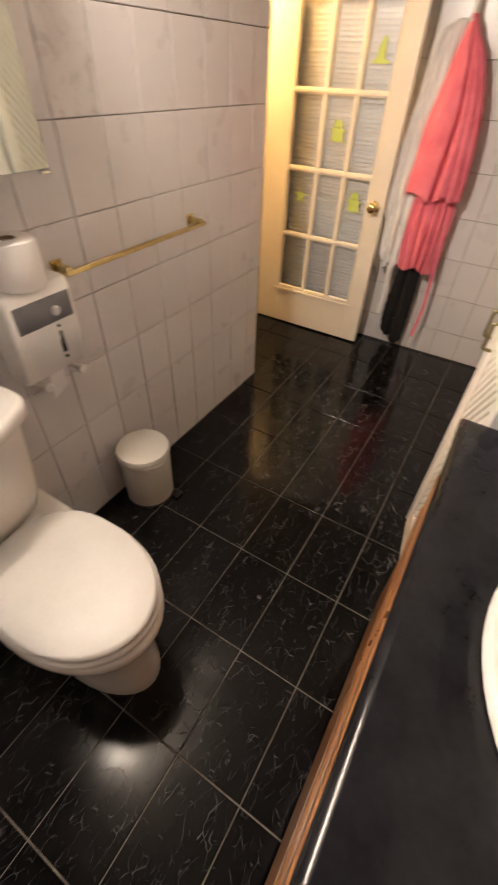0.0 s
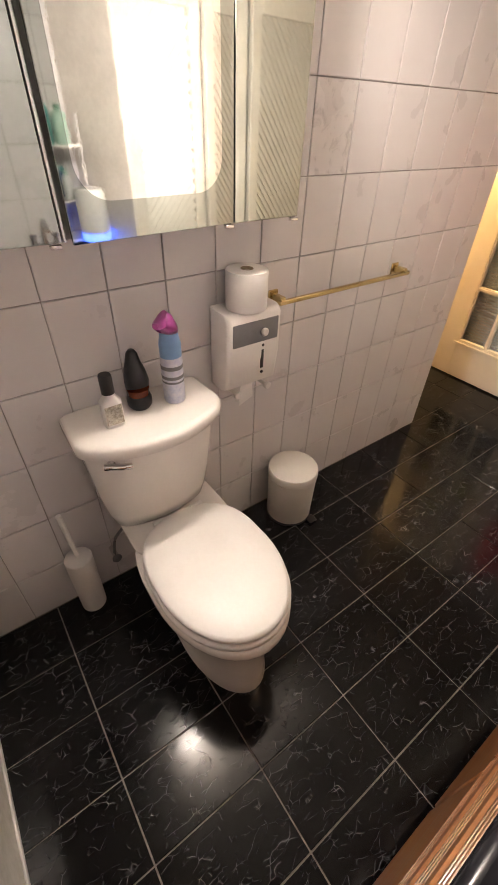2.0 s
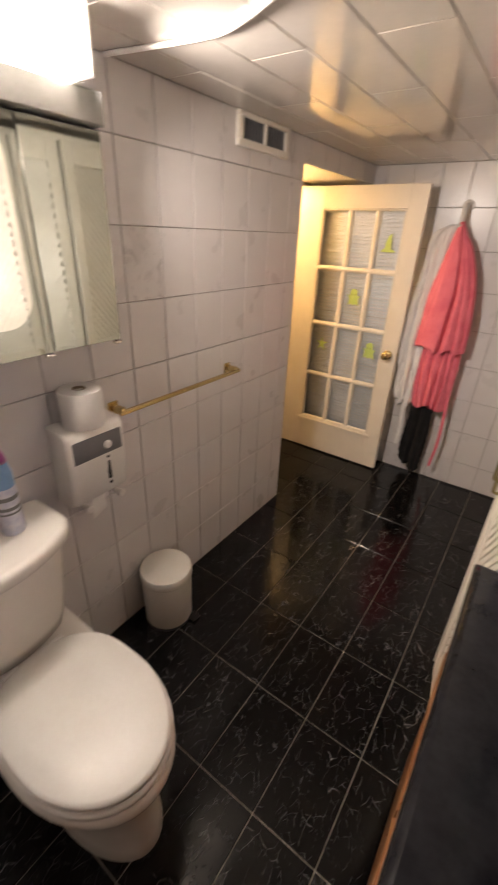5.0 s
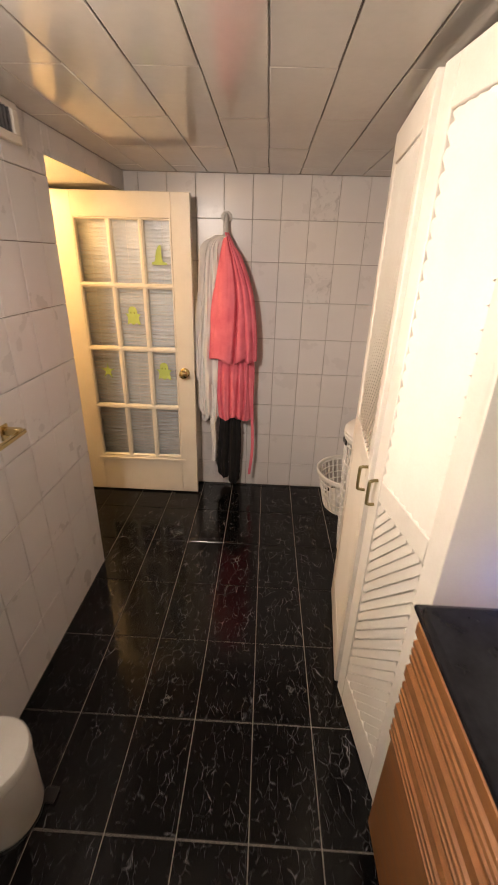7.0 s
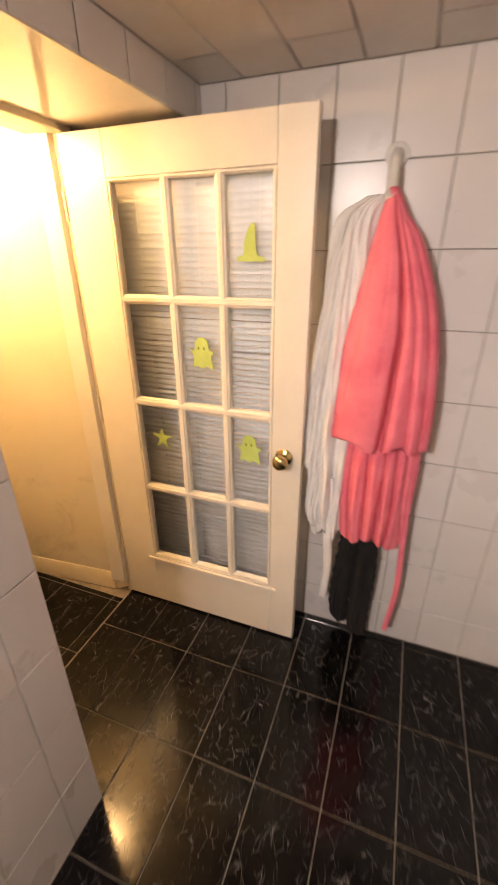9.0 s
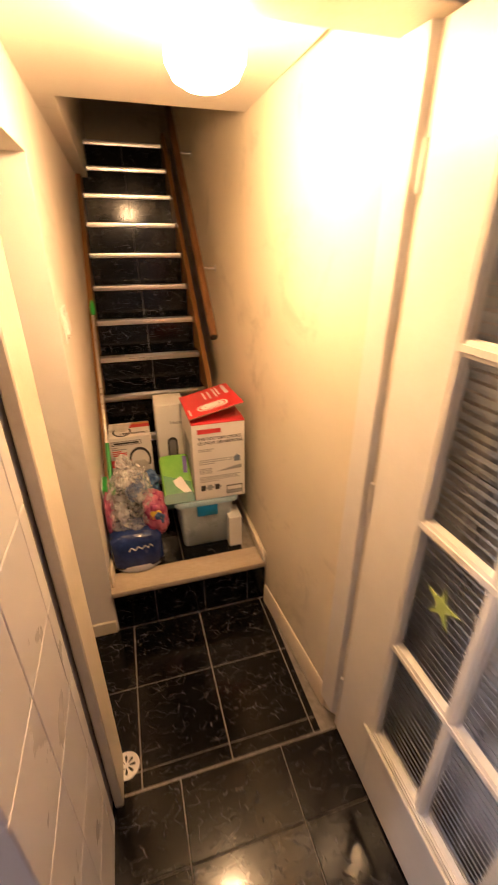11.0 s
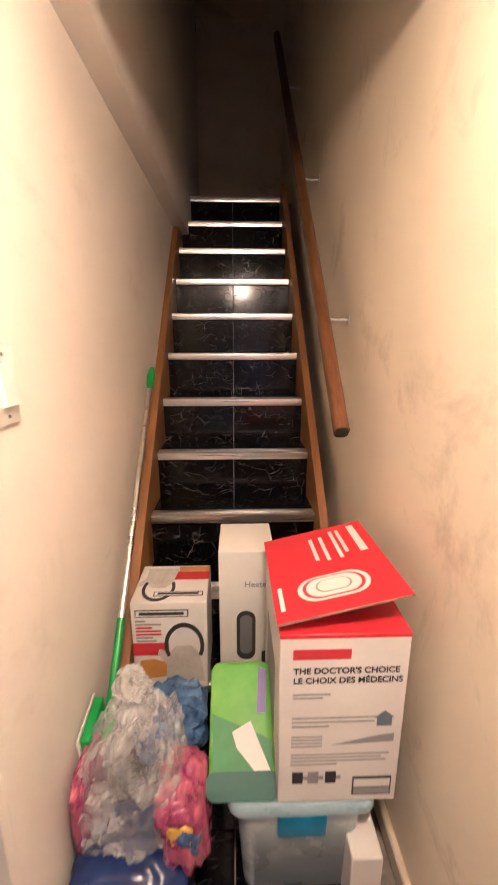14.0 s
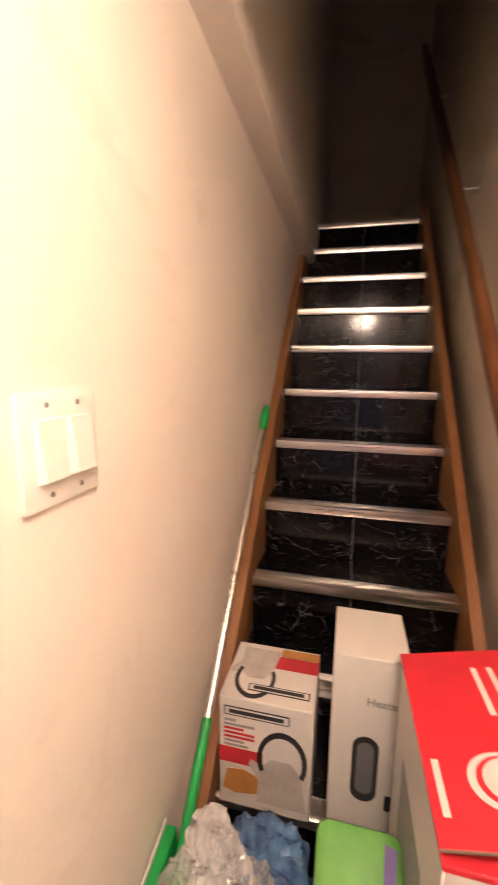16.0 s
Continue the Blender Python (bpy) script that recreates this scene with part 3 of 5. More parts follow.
for nm, shape, x, z, s in (("hat", HAT, -0.503, 1.675, 0.045), ("ghost", GHOST, -0.695, 1.312, 0.049), ("star", STAR, -0.902, 0.940, 0.046), ("ghost", GHOST, -0.512, 0.950, 0.050)):
    st = thing("sticker", (x, YM - 0.003, z), "lime green foam sticker on a glass pane", "sticker", "stickers on the door")
    mm = face_matrix((x, YM - 0.0022, z), (1, 0, 0), (0, 0, 1))
    part("foam", prism([(px * s, pz * s * 1.15) for px, pz in blob(shape)], mm, 0.0025), LIME, st)
    for ex in (-0.25, 0.2):
        if nm == "ghost":
            part("eye_mark", prism([(ex * s + 0.08 * s * math.cos(a), 0.4 * s + 0.14 * s * math.sin(a)) for a in [k * 0.785 for k in range(8)]], mm @ Matrix.Translation((0, 0, 0.0025)), 0.0004), plain("dark_lime", (0.2, 0.28, 0.02)) if ex < 0 else bpy.data.materials["dark_lime"], st)
plate = thing("strike_label", (-0.415, YM - 0.003, 0.93), "small dark metal tag on the glass beside the knob", "tag")
part("tag", box(-0.432, -0.397, YM - 0.0035, YM - 0.0022, 0.895, 0.965, 0.0005), GREYPLASTIC, plate)


# ---- robes on the wall hook ----
def cloth_material(name, c1, c2):
    return surface(name, c1, c2, 11, 0.95, relief=0.5, fine=260)


PINK = cloth_material("coral_terry", (0.66, 0.125, 0.190), (0.80, 0.215, 0.275))
PALE = cloth_material("pale_terry", (0.72, 0.71, 0.71), (0.84, 0.83, 0.82))
DARK = cloth_material("black_cloth", (0.003, 0.003, 0.0035), (0.012, 0.0115, 0.013))


def drape(levels, folds, seed, seg=128, rough=0.05, hem=0.015, puff=0.0, sway=0.12):
    """Hanging cloth: levels give the centre and half sizes, folds the place, width and depth of each pleat across its front."""
    fine = curve([(l[0], l[1], l[2]) for l in levels], 9)
    size = curve([(l[3], l[4], 0) for l in levels], 9)
    rings = []
    for i, (p, s) in enumerate(zip(fine, size)):
        f = i / (len(fine) - 1)
        ring = []
        for k in range(seg):
            a = 2 * math.pi * k / seg
            u, front = math.cos(a), math.sin(a)
            d = 0.0
            for n, (u0, w, amp) in enumerate(folds):
                um = u0 + 0.10 * noise.noise((seed + 7.3 * n, 1.6 * p.z, 0)) + 0.03 * math.sin(4 * f + 2 * n)
                grow = 0.45 + 0.55 * min(1.0, 1.6 * f) if n % 2 == 0 else min(1.0, 2.2 * f)
                d += amp * grow * math.exp(-((u - um) / w) ** 2)
            d += rough * 2 * noise.noise((4 * u + seed, 2 * front, 7 * p.z)) + rough * noise.noise((9 * u, seed, 16 * p.z))
            wide = 1 + sway * noise.noise((seed + 3 * front, 2.0 * u, 3.2 * p.z)) + puff * math.sin(2 * math.pi * p.z / 0.062 + 1.5 * noise.noise((3 * u, seed, 5 * p.z)))
            y = p.y + s.y * front * (1 + d + puff) if front < 0 else p.y + s.y * front * (1 + 0.3 * d)
            z = p.z + f ** 6 * hem * (math.sin(5 * u + seed) + 0.6 * d)
            ring.append((p.x + s.x * wide * u, min(y, NY - 0.004), z))
        rings.append(ring)
    return loft(rings)


hk = thing("wall_hook", (-0.10, NY, 1.90), "white plastic hook on the tile wall", "hook")
part("plate", lathe([(0.034, 0), (0.034, 0.008), (0.026, 0.014)], (-0.10, NY, 1.905), 28, axis=(0, -1, 0)), WHITEPLASTIC, hk)
part("arm", tube(curve([(-0.10, NY - 0.01, 1.91), (-0.10, NY - 0.05, 1.885), (-0.10, NY - 0.075, 1.83), (-0.10, NY - 0.085, 1.78), (-0.10, NY - 0.11, 1.80)], 6), 0.016, 12), WHITEPLASTIC, hk)

pale = thing("pale_robe", (-0.2, 3.76, 1.78), "pale lilac-white bathrobe hanging behind the coral one", "robe")
part("body", drape([(-0.13, 3.775, 1.80, 0.030, 0.03), (-0.185, 3.765, 1.72, 0.060, 0.05), (-0.19, 3.762, 1.45, 0.085, 0.06), (-0.20, 3.758, 1.10, 0.095, 0.06), (-0.195, 3.755, 0.80, 0.085, 0.06), (-0.19, 3.755, 0.60, 0.060, 0.05)], [(-0.55, 0.12, -0.45), (-0.2, 0.22, 0.35), (0.1, 0.10, -0.4), (-0.8, 0.15, 0.3)], 3, 128, 0.16, 0.03, 0.0, 0.45), PALE, pale, "", 70)
part("sleeve", drape([(-0.165, 3.76, 1.76, 0.010, 0.010), (-0.215, 3.75, 1.64, 0.032, 0.035), (-0.243, 3.742, 1.35, 0.042, 0.042), (-0.262, 3.735, 1.08, 0.046, 0.046), (-0.270, 3.730, 0.93, 0.040, 0.042), (-0.268, 3.730, 0.885, 0.030, 0.034)], [(-0.3, 0.25, 0.3), (0.25, 0.14, -0.5), (-0.75, 0.15, -0.3)], 5, 72, 0.26, 0.012, 0.0, 0.5), PALE, pale, "", 70)
part("cuff", drape([(-0.235, 3.74, 1.00, 0.030, 0.035), (-0.240, 3.733, 0.85, 0.040, 0.040), (-0.252, 3.732, 0.70, 0.036, 0.036), (-0.245, 3.735, 0.635, 0.024, 0.028)], [(0.1, 0.2, -0.45), (-0.5, 0.25, 0.3)], 6, 64, 0.26, 0.010, 0.0, 0.5), PALE, pale, "", 70)
part("belt", drape([(-0.195, 3.715, 0.86, 0.016, 0.010), (-0.190, 3.712, 0.62, 0.018, 0.010), (-0.178, 3.715, 0.42, 0.016, 0.010), (-0.186, 3.718, 0.26, 0.014, 0.008)], [(0.0, 0.4, -0.3)], 9, 24, 0.12, 0.006), PALE, pale)
black = thing("black_garment", (-0.09, 3.77, 0.62), "quilted black trousers hanging under the robes", "garment")
part("waist", drape([(-0.08, 3.785, 0.95, 0.055, 0.03), (-0.075, 3.785, 0.75, 0.075, 0.036), (-0.072, 3.785, 0.60, 0.082, 0.036)], [(0.0, 0.2, -0.5)], 8, 64, 0.1), DARK, black, "", 70)
part("leg", drape([(-0.095, 3.775, 0.66, 0.038, 0.034), (-0.105, 3.77, 0.45, 0.044, 0.038), (-0.118, 3.77, 0.25, 0.044, 0.038), (-0.110, 3.772, 0.13, 0.040, 0.034), (-0.105, 3.775, 0.10, 0.025, 0.024)], [(-0.3, 0.2, -0.3), (0.4, 0.2, 0.2)], 12, 64, 0.12, 0.012, 0.07), DARK, black, "", 70)
part("leg", drape([(-0.030, 3.768, 0.66, 0.042, 0.036), (-0.025, 3.765, 0.45, 0.045, 0.04), (-0.030, 3.765, 0.22, 0.045, 0.04), (-0.030, 3.768, 0.085, 0.042, 0.036), (-0.030, 3.772, 0.05, 0.028, 0.024)], [(0.2, 0.2, -0.3), (-0.4, 0.2, 0.2)], 15, 64, 0.12, 0.012, 0.06), DARK, black, "", 70)
coral = thing("coral_robe", (-0.07, 3.73, 1.80), "coral pink terry bathrobe hanging from the white hook", "robe")
part("hood", drape([(-0.092, 3.745, 1.815, 0.012, 0.016), (-0.082, 3.735, 1.74, 0.042, 0.04), (-0.062, 3.725, 1.60, 0.088, 0.062), (-0.050, 3.722, 1.42, 0.128, 0.078), (-0.050, 3.720, 1.22, 0.150, 0.086), (-0.050, 3.720, 1.075, 0.163, 0.090), (-0.050, 3.722, 1.040, 0.160, 0.086)], [(0.17, 0.055, -0.65), (-0.45, 0.50, 0.12), (0.66, 0.06, -0.30), (0.42, 0.13, 0.14), (-0.80, 0.06, -0.10)], 11, 200, 0.018, 0.016), PINK, coral, "", 70)
part("skirt", drape([(-0.03, 3.745, 1.25, 0.10, 0.05), (-0.03, 3.742, 1.00, 0.130, 0.062), (-0.028, 3.740, 0.80, 0.135, 0.066), (-0.027, 3.740, 0.66, 0.128, 0.064), (-0.027, 3.742, 0.615, 0.120, 0.058)], [(-0.66, 0.06, -0.4), (-0.48, 0.09, 0.22), (-0.26, 0.05, -0.42), (-0.05, 0.10, 0.24), (0.14, 0.045, -0.5), (0.30, 0.08, 0.25), (0.46, 0.045, -0.42), (0.62, 0.08, 0.2), (0.80, 0.05, -0.35)], 14, 200, 0.04, 0.016), PINK, coral, "", 70)
part("sleeve", drape([(-0.080, 3.730, 1.77, 0.010, 0.010), (-0.030, 3.722, 1.68, 0.034, 0.036), (0.030, 3.712, 1.48, 0.050, 0.050), (0.058, 3.706, 1.25, 0.056, 0.056), (0.064, 3.706, 1.06, 0.056, 0.054), (0.064, 3.708, 1.035, 0.052, 0.050)], [(-0.5, 0.12, -0.4), (0.0, 0.25, 0.2), (0.45, 0.10, -0.35)], 17, 80, 0.04, 0.008), PINK, coral, "", 70)
part("belt", drape([(0.085, 3.725, 0.98, 0.012, 0.008), (0.100, 3.725, 0.62, 0.011, 0.007), (0.108, 3.728, 0.36, 0.011, 0.007), (0.090, 3.728, 0.15, 0.010, 0.006)], [(0.0, 0.4, -0.3)], 19, 20, 0.1, 0.004), PINK, coral)


# ---- toilet ----
def toilet(xw, yc):
    base = thing("toilet", (xw + 0.35, yc, 0), "white two-piece toilet with closed lid on the black floor", "toilet")

    def egg(xb, xf, hw, z, n=40, flat=3.2):
        """An egg-shaped ring from the back xb to the front xf."""
        out = []
        for k in range(n):
            a = 2 * math.pi * k / n
            c, s = math.cos(a), math.sin(a)
            cx = xb + (xf - xb) * 0.50
            rx = (xf - cx) if c > 0 else (cx - xb)
            e = 2 / (2.0 if c > 0 else flat)
            out.append((xw + cx + rx * math.copysign(abs(c) ** e, c), yc + hw * math.copysign(abs(s) ** (2 / 2.05), s), z))
        return out
    grow = 1.07
    eggs = egg
    egg = lambda xb, xf, hw, z: eggs(xb, xf * 1.022, hw * grow, z * 1.05)
    rings = [egg(0.20, 0.705, 0.126, 0.0), egg(0.195, 0.710, 0.129, 0.012), egg(0.20, 0.700, 0.119, 0.05), egg(0.20, 0.690, 0.118, 0.13), egg(0.19, 0.692, 0.126, 0.22),
             egg(0.17, 0.715, 0.160, 0.29), egg(0.15, 0.742, 0.188, 0.345), egg(0.14, 0.755, 0.198, 0.368), egg(0.14, 0.758, 0.200, 0.380), egg(0.14, 0.758, 0.200, 0.406), egg(0.15, 0.745, 0.190, 0.414)]
    part("bowl", loft(rings), PORCELAIN, base, "", 60)
    part("deck", loft([[(xw + 0.165 + x, yc + y, z) for x, y in rounded(0.31, w, 0.07)] for z, w in ((0.27, 0.20), (0.34, 0.26), (0.40, 0.345), (0.445, 0.375), (0.453, 0.365))]), PORCELAIN, base, "", 60)
    part("seat", loft([egg(0.225, 0.742, 0.190, 0.417), egg(0.22, 0.750, 0.196, 0.422), egg(0.22, 0.750, 0.196, 0.434), egg(0.225, 0.744, 0.190, 0.439)]), WHITEPLASTIC, base, "", 60)
    lid = part("lid", loft([egg(0.215, 0.736, 0.185, 0.442), egg(0.21, 0.743, 0.190, 0.447), egg(0.212, 0.742, 0.190, 0.459), egg(0.222, 0.731, 0.180, 0.465), egg(0.27, 0.66, 0.13, 0.468), egg(0.36, 0.52, 0.05, 0.469)]), WHITEPLASTIC, base, "", 60)
    for s in (-0.075, 0.075):
        part("hinge", rod((xw + 0.222, yc + s - 0.022, 0.475), (xw + 0.222, yc + s + 0.022, 0.475), 0.012, 14), WHITEPLASTIC, base)
    def bowed(w, d, bow, r, z):
        """An outline flat at the wall, bowed at the front, with rounded front corners."""
        out, hw = [], w / 2
        for k in range(33):
            y = -hw * math.cos(math.pi * k / 32)
            over = max(0.0, abs(y) - (hw - r)) / r
            out.append((xw + 0.006 + d + bow * (1 - (y / hw) ** 2) - r * (1 - math.sqrt(max(0.0, 1 - over * over))), yc - 0.022 + y, z))
        return out + [(xw + 0.012, yc - 0.022 + hw - 0.004, z), (xw + 0.006, yc - 0.022 + hw - 0.012, z), (xw + 0.006, yc - 0.022 - hw + 0.012, z), (xw + 0.012, yc - 0.022 - hw + 0.004, z)]

    part("tank", loft([bowed(w, d, bow, 0.035, z) for z, w, d, bow in ((0.447, 0.325, 0.130, 0.035), (0.458, 0.350, 0.142, 0.042), (0.52, 0.382, 0.150, 0.052), (0.62, 0.412, 0.156, 0.060), (0.76, 0.438, 0.162, 0.064), (0.835, 0.446, 0.164, 0.065))]), PORCELAIN, base, "", 60)
    part("tank_lid", loft([bowed(0.458 + 2 * g, 0.172 + g, 0.080 + 0.5 * g, 0.040, z) for z, g in ((0.830, 0.002), (0.833, 0.012), (0.838, 0.016), (0.868, 0.016), (0.877, 0.010), (0.880, 0.0), (0.882, -0.04))]), PORCELAIN, base, "", 60)
    ly = yc - 0.185
    lx = xw + 0.006 + 0.188
    lv = part("flush_lever", lathe([(0.013, 0), (0.014, 0.006), (0.008, 0.012)], (lx + 0.006, ly, 0.795), 16, axis=(1, 0, 0)), CHROME, base, "chrome flush lever")
    part("lever_arm", tube(curve([(lx + 0.014, ly - 0.022, 0.797), (lx + 0.022, ly, 0.795), (lx + 0.034, ly + 0.028, 0.790), (lx + 0.036, ly + 0.052, 0.784)], 5), 0.0105, 10), CHROME, lv)
    for s in (-0.10, 0.10):
        part("bolt_cap", lathe([(0.014, 0), (0.013, 0.012), (0.006, 0.018)], (xw + 0.40, yc + s * 1.15, 0.0), 14), WHITEPLASTIC, base)
    return base


toilet(WX, 0.973)
valve = thing("water_valve", (WX, 0.74, 0.16), "metal water stop valve with hose under the tank", "valve")
part("body", rod((WX, 0.755, 0.20), (WX + 0.06, 0.755, 0.20), 0.011, 12), CHROME, valve)
part("knob", lathe([(0.018, 0), (0.02, 0.008), (0.012, 0.016)], (WX + 0.06, 0.755, 0.20), 14, axis=(1, 0, 0)), GREYPLASTIC, valve)
part("hose", tube(curve([(WX + 0.04, 0.755, 0.21), (WX + 0.045, 0.77, 0.29), (WX + 0.07, 0.81, 0.37), (WX + 0.08, 0.825, 0.435)], 6), 0.006, 8), GREYPLASTIC, valve)

# things on the tank lid
TZ = 0.882
b1 = thing("spray_bottle", (-0.60, 0.835, TZ), "small white bottle with patterned label and black cap", "bottle")
part("bottle", loft([[(-0.60 + x, 0.835 + y, z) for x, y in rounded(w, d, min(w, d) * 0.35, 4)] for z, w, d in ((TZ, 0.032, 0.05), (TZ + 0.004, 0.036, 0.054), (TZ + 0.075, 0.036, 0.054), (TZ + 0.09, 0.026, 0.03), (TZ + 0.10, 0.022, 0.022))]), WHITEPLASTIC, b1)
part("cap", lathe([(0.0165, 0), (0.0165, 0.048), (0.0145, 0.052)], (-0.60, 0.835, TZ + 0.098), 20), BLACKPLASTIC, b1, "glossy black cap")
LABELPRINT = surface("printed_label", (0.62, 0.60, 0.52), (0.16, 0.14, 0.11), 130, 0.5, relief=0.0, fine=300)
part("label", box(-0.6185 + 0.036, -0.5815 + 0.0008, 0.813, 0.857, TZ + 0.012, TZ + 0.068), LABELPRINT, b1, "patterned paper label")
b2 = thing("air_freshener", (-0.645, 0.955, TZ), "dark brown and black oil air freshener", "air freshener")
part("base", lathe([(0.030, 0), (0.036, 0.01), (0.037, 0.03), (0.033, 0.042)], (-0.63, 0.945, TZ), 28), BLACKPLASTIC, b2)
part("band", lathe([(0.031, 0.042), (0.032, 0.052), (0.033, 0.062)], (-0.63, 0.945, TZ), 28), plain("amber_plastic", (0.16, 0.035, 0.012), 0.15), b2, "dark amber band")
part("cowl", loft([[(-0.63 + r * math.cos(a) + 0.004 * s, 0.945 + r * 0.95 * math.sin(a), TZ + z + 0.012 * math.cos(a) * (1 if z < 0.07 else 0)) for a in [2 * math.pi * k / 28 for k in range(28)]] for z, r, s in ((0.066, 0.036, 0), (0.09, 0.037, 0), (0.12, 0.031, -1), (0.145, 0.022, -2), (0.168, 0.017, -2), (0.178, 0.010, -2))]), BLACKPLASTIC, b2, "", 60)
b3 = thing("aerosol_can", (-0.60, 1.04, TZ), "light blue aerosol air freshener with purple nozzle", "aerosol can")
SKY = plain("light_blue_can", (0.20, 0.36, 0.62), 0.3)
part("can", lathe([(0.024, 0), (0.026, 0.004), (0.026, 0.118), (0.023, 0.128)], (-0.615, 1.045, TZ), 28), surface("pale_can_print", (0.62, 0.61, 0.66), (0.42, 0.44, 0.58), 60, 0.35, relief=0.0), b3)
part("collar", lathe([(0.0255, 0.120), (0.0255, 0.150), (0.022, 0.165), (0.020, 0.185)], (-0.615, 1.045, TZ), 28), SKY, b3)
part("nozzle", loft([[(-0.615 + 0.012 * math.sin(f * 2) + r * 1.25 * math.cos(a), 1.045 - 0.01 * f + r * math.sin(a) - 0.010 * f, TZ + z + 0.014 * math.sin(a) * f) for a in [2 * math.pi * k / 24 for k in range(24)]] for z, r, f in ((0.180, 0.021, 0), (0.192, 0.023, 0.4), (0.208, 0.021, 0.9), (0.215, 0.013, 1.0))]), plain("purple_plastic", (0.30, 0.05, 0.22), 0.25), b3, "metallic purple spray nozzle", 60)
for z0, z1, c in ((0.055, 0.060, "ink"), (0.066, 0.074, "ink"), (0.09, 0.10, "ink")):
    part("print_band", lathe([(0.0263, z0), (0.0263, z1)], (-0.615, 1.045, TZ), 28), GREYPLASTIC, b3)

for ob, foot, k in ((b1, (-0.60, 0.835), 1.13), (b2, (-0.63, 0.945), 1.06), (b3, (-0.615, 1.045), 1.32)):
    to = {b1: (-0.595, 0.842), b2: (-0.648, 0.948), b3: (-0.622, 1.058)}[ob]
    for p in ob.children:
        p.data.transform(Matrix.Translation((*to, TZ)) @ Matrix.Scale(k, 4) @ Matrix.Translation((-foot[0], -foot[1], -TZ)))

# toilet brush
br = thing("toilet_brush", (-0.672, 0.622, 0), "white toilet brush in a tall white holder", "toilet brush")
part("holder", lathe([(0.046, 0), (0.048, 0.004), (0.051, 0.24), (0.051, 0.300), (0.048, 0.307), (0.040, 0.309)], (-0.672, 0.622, 0), 32), WHITEPLASTIC, br, "", 60)
part("lid", lathe([(0.046, 0.307), (0.030, 0.317), (0.014, 0.322)], (-0.672, 0.622, 0), 28), WHITEPLASTIC, br)
part("handle", rod((-0.672, 0.622, 0.32), (-0.692, 0.612, 0.525), 0.008, 12, 0.0095), WHITEPLASTIC, br)

# pedal bin
pb = thing("pedal_bin", (-0.606, 1.628, 0), "small white round pedal bin against the tile wall", "bin")
CREAM = surface("cream_enamel", (0.64, 0.615, 0.56), (0.70, 0.68, 0.63), 6, 0.3, relief=0.02)
part("body", lathe([(0.108, 0.008), (0.111, 0.016), (0.117, 0.252), (0.118, 0.258), (0.118, 0.264)], (-0.606, 1.628, 0), 48), CREAM, pb, "", 50)
part("foot_ring", lathe([(0.112, 0), (0.113, 0.004), (0.111, 0.012)], (-0.606, 1.628, 0), 40), BLACKPLASTIC, pb)
part("lid", lathe([(0.119, 0.267), (0.121, 0.274), (0.120, 0.302), (0.116, 0.309), (0.07, 0.315), (0.02, 0.316)], (-0.606, 1.628, 0), 48), CREAM, pb, "", 50)
part("pedal", box(-0.508, -0.462, 1.655, 1.70, 0.008, 0.016, 0.003), BLACKPLASTIC, pb, "black pedal")
part("lid_hinge", box(-0.715, -0.70, 1.60, 1.67, 0.20, 0.262, 0.004), BLACKPLASTIC, pb)

# paper dispenser with a roll on top
dp = thing("paper_dispenser", (WX, 1.37, 0.85), "white and grey wall-mounted tissue dispenser", "dispenser")
part("body", loft([[(WX + dx0 + x, 1.372 + y, z) for x, y in rounded(2 * dx0, 0.224, 0.018, 4)] for z, dx0 in ((0.830, 0.045), (0.843, 0.055), (0.95, 0.062), (1.096, 0.062), (1.112, 0.055), (1.116, 0.05))]), WHITEPLASTIC, dp, "", 50)
part("grey_band", box(WX + 0.118, WX + 0.127, 1.277, 1.467, 1.005, 1.085, 0.004, 2), GREYPLASTIC, dp, "dark grey front band")
kb = part("button", lathe([(0.014, 0), (0.015, 0.006), (0.011, 0.011)], (WX + 0.127, 1.405, 1.040), 18, axis=(1, 0, 0)), WHITEPLASTIC, dp)
part("window", box(WX + 0.119, WX + 0.1245, 1.398, 1.412, 0.90, 0.975, 0.003, 2), BLACKPLASTIC, dp, "dark slot window")
for z in (0.885, 0.99):
    part("pin", lathe([(0.006, 0), (0.005, 0.004)], (WX + 0.1215, 1.405, z), 12, axis=(1, 0, 0)), BLACKPLASTIC, dp)
for y in (1.325, 1.465):
    part("holder_peg", rod((WX, y, 0.79), (WX + 0.085, y, 0.79), 0.009, 12), WHITEPLASTIC, dp)
    part("peg_cap", lathe([(0.016, 0), (0.016, 0.008), (0.012, 0.012)], (WX + 0.083, y, 0.79), 16, axis=(1, 0, 0)), WHITEPLASTIC, dp)
part("hanging_sheet", loft([[(WX + 0.062 + 0.004 * math.sin(9 * f), 1.352 + 0.004 * math.sin(5 * f), 0.85 - 0.13 * f), (WX + 0.064 + 0.006 * math.sin(7 * f + 1), 1.42 - 0.012 * f, 0.85 - 0.10 * f)] for f in [k / 8 for k in range(9)]], close=False, cap=False), PAPER, dp)
rl = thing("toilet_roll", (-0.665, 1.365, 1.116), "white toilet paper roll standing on the dispenser", "toilet roll")
part("paper", lathe([(0.021, 0.002), (0.067, 0.0), (0.069, 0.004), (0.069, 0.118), (0.067, 0.122), (0.022, 0.124), (0.021, 0.116)], (-0.660, 1.365, 1.116), 40), PAPER, rl, "", 50)
